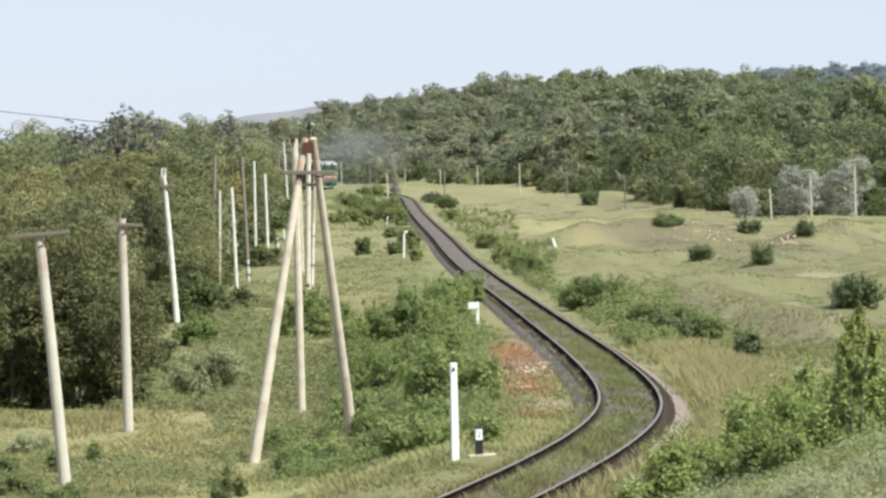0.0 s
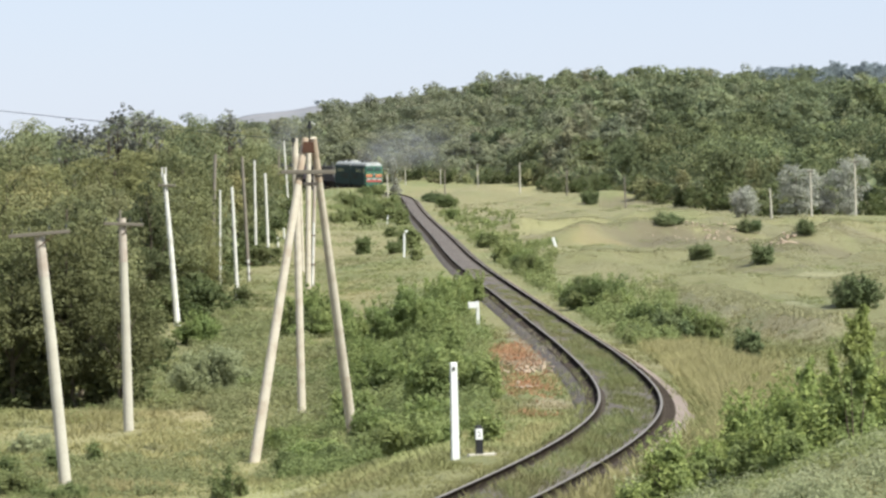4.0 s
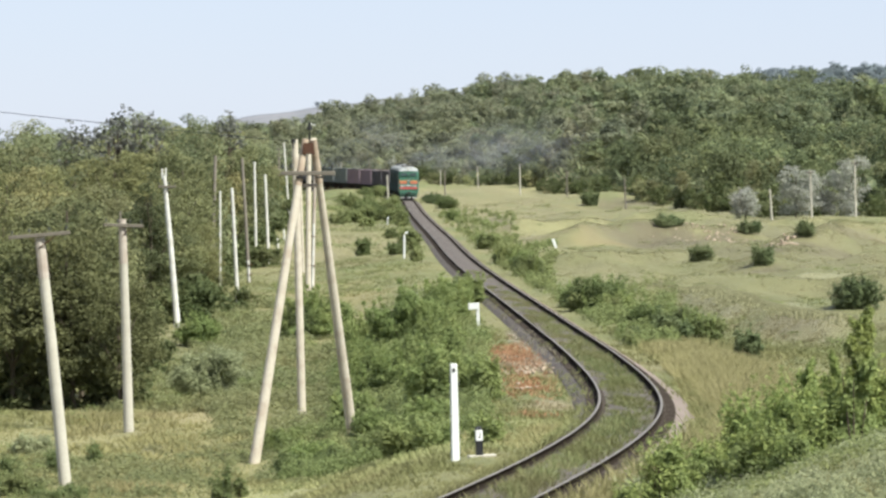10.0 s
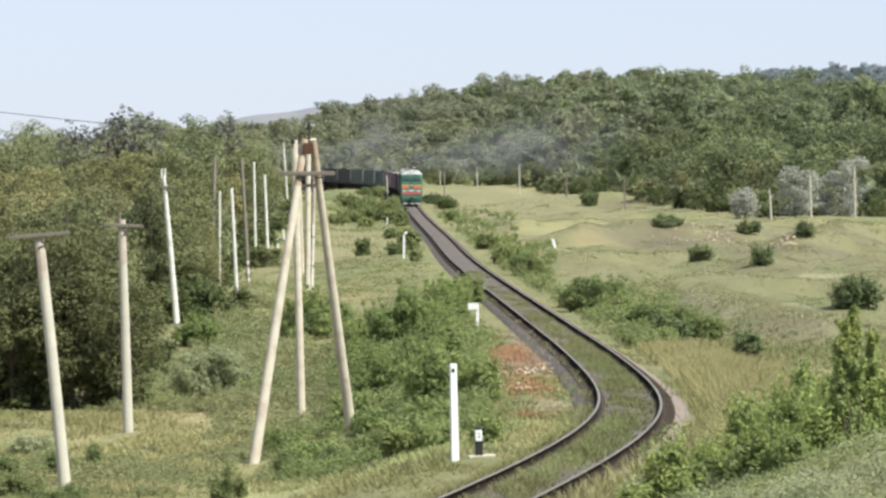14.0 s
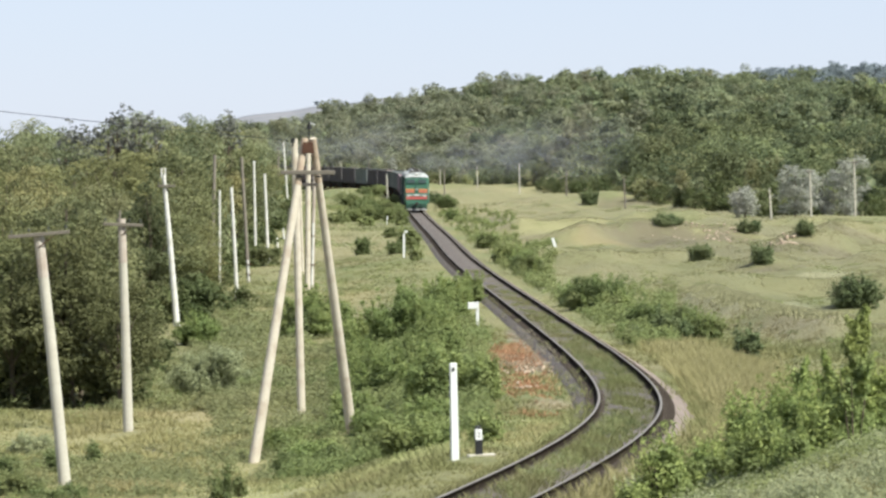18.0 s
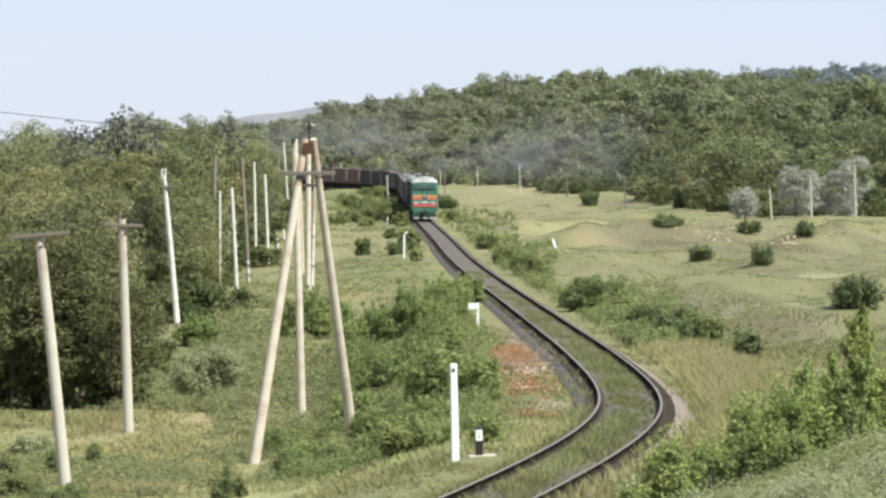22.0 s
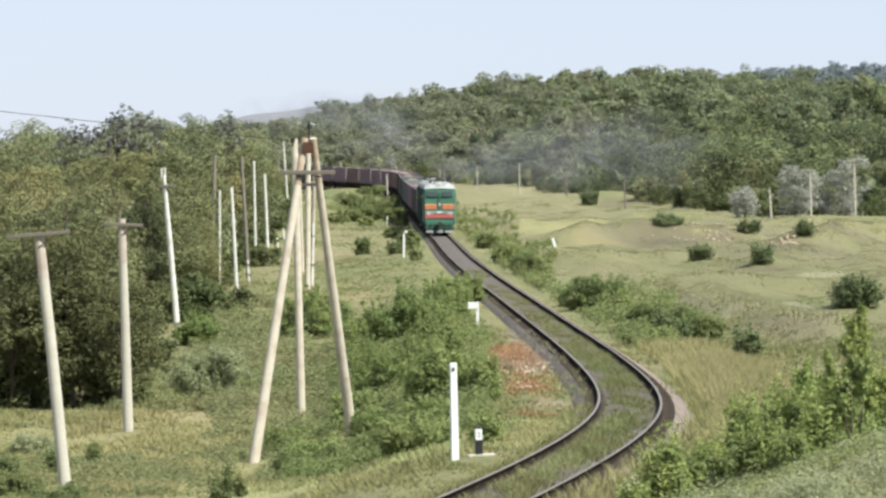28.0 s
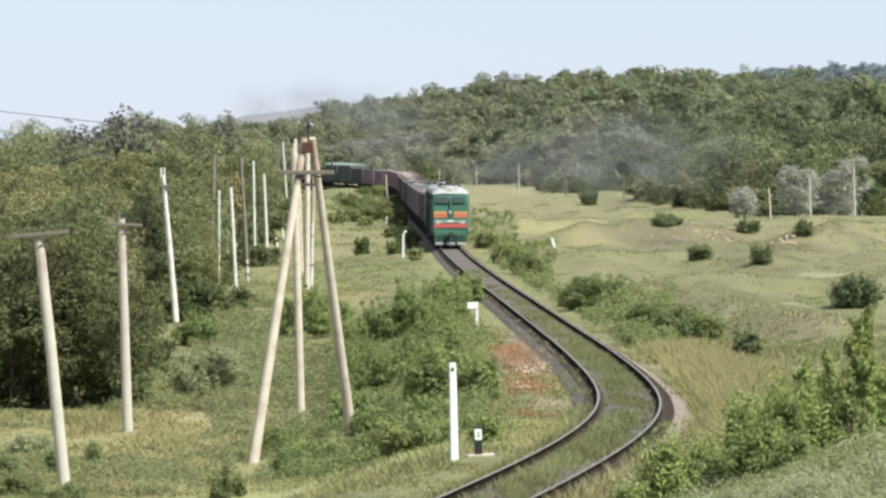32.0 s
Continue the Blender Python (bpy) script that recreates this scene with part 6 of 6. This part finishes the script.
    for s, yy, hh in ((-0.5, 1.6, 0.3), (0.45, 2.0, 0.34), (-0.15, 2.8, 0.4), (0.7, 3.2, 0.25), (-0.75, 3.4, 0.22), (0.2, 5.4, 0.3)):
        part("roof_box", rounded(box(bmesh.new(), (s, f + yy, 4.25 + hh / 2 + 0.15 * (1 - abs(s))), (0.34, 0.5, hh)), 0.03), M_SOOT, roof, "dark roof equipment box")
    part("underframe", rounded(box(bmesh.new(), (0, 0.2, 0.95), (2.6, 15.6, 0.2)), 0.02), M_SOOT, t)
    part("fuel_tank", rounded(box(bmesh.new(), (0, 0.3, 0.62), (2.5, 3.4, 0.65)), 0.06), M_SOOT, t)
    bogie(t, -4.6, 3, 1.85, 0.52, 5.0)
    bogie(t, 4.9, 3, 1.85, 0.52, 5.0)
    coupler(t, HALF + 0.1, 1)
    for ob in t.children_recursive:      # the body stands 4.9 m over the rails
        for v in ob.data.vertices:
            if v.co.z > 1:
                v.co.z = 1 + (v.co.z - 1) * 1.12
    return t


def gondola(paint, load, label):
    """An open high-sided goods wagon with ribbed sides."""
    t = tagged(new("gondola_wagon"), label, "wagon", "goods wagons of the train")
    w, l, z0, z1 = 1.53, 6.35, 1.42, 3.75
    for s in (-1, 1):
        part("side_wall", box(bmesh.new(), (s * (w - 0.09), 0, (z0 + z1) / 2), (0.05, 2 * l, z1 - z0)), paint, t)
        part("end_wall", box(bmesh.new(), (0, s * (l - 0.03), (z0 + z1) / 2), (2 * w - 0.25, 0.06, z1 - z0)), paint, t)
        part("top_rim", rounded(box(bmesh.new(), (s * (w - 0.07), 0, z1), (0.14, 2 * l, 0.13)), 0.02), paint, t)
        for k in range(8):
            part("rib", box(bmesh.new(), (s * (w - 0.02), -l + 0.12 + k * (2 * l - 0.24) / 7, (z0 + z1) / 2), (0.12, 0.14, z1 - z0), (1, 1)), paint, t)
        for k in (0.33, 0.66):
            part("end_rib", box(bmesh.new(), (0, s * (l + 0.03), z0 + (z1 - z0) * k), (2 * w - 0.3, 0.1, 0.16)), paint, t)
        coupler(t, s * (l + 0.2), s)
        part("ladder", box(box(box(bmesh.new(), (s * 1.35, s * (l + 0.06), 2.0), (0.35, 0.04, 0.04)), (s * 1.35, s * (l + 0.06), 2.5), (0.35, 0.04, 0.04)), (s * 1.35, s * (l + 0.06), 3.0), (0.35, 0.04, 0.04)), M_GREY, t)
        bogie(t, s * 4.33, 2, 1.85, 0.475, 2.5)
    part("underframe", box(box(bmesh.new(), (0, 0, 1.3), (2.9, 2 * l, 0.16)), (0, 0, 1.1), (0.5, 2 * l, 0.3)), M_SOOT, t)
    part("brake_gear", rounded(box(box(bmesh.new(), (0, 0, 0.85), (1.5, 5.6, 0.6)), (-0.5, 1.2, 0.6), (0.6, 1.4, 0.4)), 0.03), M_SOOT, t)
    if load is not None:
        r = np.random.default_rng(7 + load)
        nx, ny = 9, 26
        xs, ys = np.meshgrid(np.linspace(-1.38, 1.38, nx), np.linspace(-6.25, 6.25, ny))
        zs = 3.32 + 0.42 * (1 - (xs / 1.45) ** 2) * (0.75 + 0.25 * np.cos(ys * 1.4)) + r.normal(0, 0.05, xs.shape)
        i = np.arange(nx * ny).reshape(ny, nx)
        q = np.stack((i[:-1, :-1], i[:-1, 1:], i[1:, 1:], i[1:, :-1]), -1).reshape(-1, 4)
        tagged(hang(new("load", fast_mesh("load", np.stack((xs, ys, zs), -1).reshape(-1, 3), q, M_LOADS[load])), t), ("pale crushed stone load", "heaped brown scrap load")[load])
    else:
        part("wagon_floor", box(bmesh.new(), (0, 0, 1.45), (2.8, 12.5, 0.08)), M_SOOT, t)
    return t


def covered(paint, roof, label):
    """A covered goods van with a curved roof."""
    t = tagged(new("covered_wagon"), label, "wagon", "goods wagons of the train")
    w, l = 1.48, 6.4
    part("body", rounded(box(bmesh.new(), (0, 0, 2.8), (2 * w, 2 * l, 2.8)), 0.03), paint, t)
    arch = [(1.5 * math.cos(a), 4.18 + 0.45 * math.sin(a)) for a in np.linspace(0, math.pi, 11)]
    part("roof", prism(bmesh.new(), arch, -l - 0.05, l + 0.05), roof, t, "pale green curved roof")
    for s in (-1, 1):
        part("sliding_door", rounded(box(bmesh.new(), (s * (w + 0.03), 0, 2.6), (0.07, 3.8, 2.3)), 0.02), paint, t)
        part("door_rail", box(bmesh.new(), (s * (w + 0.05), 0.8, 4.1), (0.06, 6.0, 0.08)), M_SOOT, t)
        for k in range(8):
            part("rib", box(bmesh.new(), (s * (w + 0.02), -l + 0.2 + k * (2 * l - 0.4) / 7, 2.6), (0.06, 0.1, 2.4)), paint, t)
        coupler(t, s * (l + 0.2), s)
        bogie(t, s * 4.6, 2, 1.85, 0.475, 2.5)
    part("underframe", box(bmesh.new(), (0, 0, 1.25), (2.8, 2 * l, 0.25)), M_SOOT, t)
    return t


def build_train():
    """The vehicles in order, each with the distance of its middle behind the nose."""
    locos = [locomotive("green diesel locomotive section with orange bands and grey roof")]
    locos.append(copy_thing(locos[0], pose(0, 0, 0)))
    kinds = {"W": gondola(M_WINE, 0, "wine-red open goods wagon loaded with pale stone"),
             "B": gondola(M_BROWN, 1, "rust-brown open goods wagon heaped with scrap"),
             "D": gondola(M_DARKWAGON, 1, "dark brown open goods wagon heaped with scrap"),
             "K": gondola(M_DARKWAGON, None, "soot-dark open goods wagon with ribbed sides"),
             "F": gondola(M_GREYGREEN, None, "faded green open goods wagon with ribbed sides"),
             "C": covered(M_FADEGREEN, M_MINT, "faded green covered goods van with pale roof")}
    order = "KKWWFFFDKFDKDBBWWWBWWKCCBWBKWBDWBKWB"
    out, used = [(locos[0], 8.6, 1), (locos[1], 25.6, -1)], set()
    for i, c in enumerate(order):
        ob = kinds[c] if c not in used else copy_thing(kinds[c], pose(0, 0, 0))
        used.add(c)
        out.append((ob, 34.3 + 6.96 + 13.92 * i, 1))
    return out


M_SMOKE, _sn, _sb = blank("thin_smoke", 1.0)
_sb.inputs["Base Color"].default_value = (0.165, 0.17, 0.195, 1)
_st = _sn.nodes.new("ShaderNodeBsdfTransparent")
_sm = _sn.nodes.new("ShaderNodeMixShader")
_sl = _sn.nodes.new("ShaderNodeVectorMath")
_sl.operation = "LENGTH"
_sn.links.new(place(_sn, True), _sl.inputs[0])
_sf = _sn.nodes.new("ShaderNodeMath")
_sf.operation = "MULTIPLY"
_sn.links.new(span(_sn, _sl.outputs["Value"], 0.1, 0.95, 1.0, 0.0), _sf.inputs[0])
_sn.links.new(span(_sn, noise_at(_sn, place(_sn), 0.16, 3), 0.3, 0.75, 0.08, 0.42), _sf.inputs[1])
_sn.links.new(_sf.outputs[0], _sm.inputs[0])
_sn.links.new(_st.outputs[0], _sm.inputs[1])
_sn.links.new(_sb.outputs[0], _sm.inputs[2])
_sn.links.new(_sm.outputs[0], _sn.nodes["Material Output"].inputs["Surface"])


def smoke(label, puffs):
    """Thin exhaust drifting back and to the lee side: veils that thin out towards their rims."""
    t = tagged(new("exhaust_smoke"), label, "smoke")
    r = np.random.default_rng(9)
    for x, y, z, s in puffs:
        turn = r.uniform(-25, 25)
        bm = bmesh.new()
        hub = bm.verts.new((0, r.uniform(-0.1, 0.1), 0))
        ring = [bm.verts.new((math.cos(a) * q, r.uniform(-0.15, 0.15), math.sin(a) * q)) for a, q in zip(np.arange(14) * math.pi / 7, r.uniform(0.95, 1.1, 14))]
        for i in range(14):
            bm.faces.new((hub, ring[i], ring[(i + 1) % 14]))
        p = part("puff", bm, M_SMOKE, t)
        p.matrix_basis = pose(x, y, z, 0, 0, turn) @ Matrix.Diagonal((s * 1.5, s, s * 0.8, 1))
        p.visible_shadow = False
    return t


TRAIN = build_train()
TRAIN.append((smoke("thin grey-blue diesel smoke drifting from the locomotive", ((1.6, 7, 6.0, 1.9), (5.0, 20, 6.3, 3.6), (10.5, 38, 6.8, 5.4), (17, 58, 7.4, 6.6), (25, 84, 8.0, 7.4), (-4, 70, 9.0, 5.5))), 8.6, 1))
DRIFT = smoke("faint grey smoke hanging over the bend", ((0, 0, 0, 5.5), (9, 14, 0.8, 6.5), (18, 34, 0.5, 6.5)))
ARC_Y = np.linspace(60, 1250, 4761)
ARC = np.concatenate(([0], np.cumsum(np.hypot(np.diff(ARC_Y), np.diff(track_x(ARC_Y))))))
NOSE_END, SPEED = 294.0, 11.6      # where the nose stands at the last moment, and metres per second


def on_line(arc, wheelbase=8.6, turn=1):
    """The pose of a vehicle whose middle lies at that arc length."""
    ya, yb = np.interp(arc - wheelbase / 2, ARC, ARC_Y), np.interp(arc + wheelbase / 2, ARC, ARC_Y)
    a, b = Vector((float(track_x(ya)), float(ya), float(track_z(ya)))), Vector((float(track_x(yb)), float(yb), float(track_z(yb))))
    d = (b - a).normalized()
    side = d.cross(Vector((0, 0, 1))).normalized()
    m = Matrix((side, d, side.cross(d))).transposed().to_4x4()
    m.translation = (a + b) / 2 + Vector((0, 0, 0.002))
    return m if turn > 0 else m @ pose(0, 0, 0, 0, 0, 180)


def motions():
    end = float(np.interp(NOSE_END, ARC_Y, ARC))
    for ob, behind, turn in TRAIN:
        rows = [(t, on_line(end + behind + SPEED * (32 - t), turn=turn)) for t in range(0, 33)]
        walk(ob, rows)
    # bushes rocking in the wind, gust by gust
    for ob, rest, wind, phase in SWAYING:
        rows = []
        for i in range(41):
            t = i * 0.8
            gust = wind * (0.6 * math.sin(1.9 * t + phase) + 0.5 * math.sin(0.83 * t + 1.7 * phase))
            rows.append((t, Matrix.Translation(rest.translation) @ pose(0, 0, 0, 0.5 * gust, gust + 0.4 * wind, 0) @ Matrix.Translation(-rest.translation) @ rest))
        walk(ob, rows)
    walk(DRIFT, [(0, pose(-37, 760, 0)), (12, pose(-35, 730, 5)), (22, pose(-33, 690, 11)), (32, pose(-31, 650, 16))])

motions()
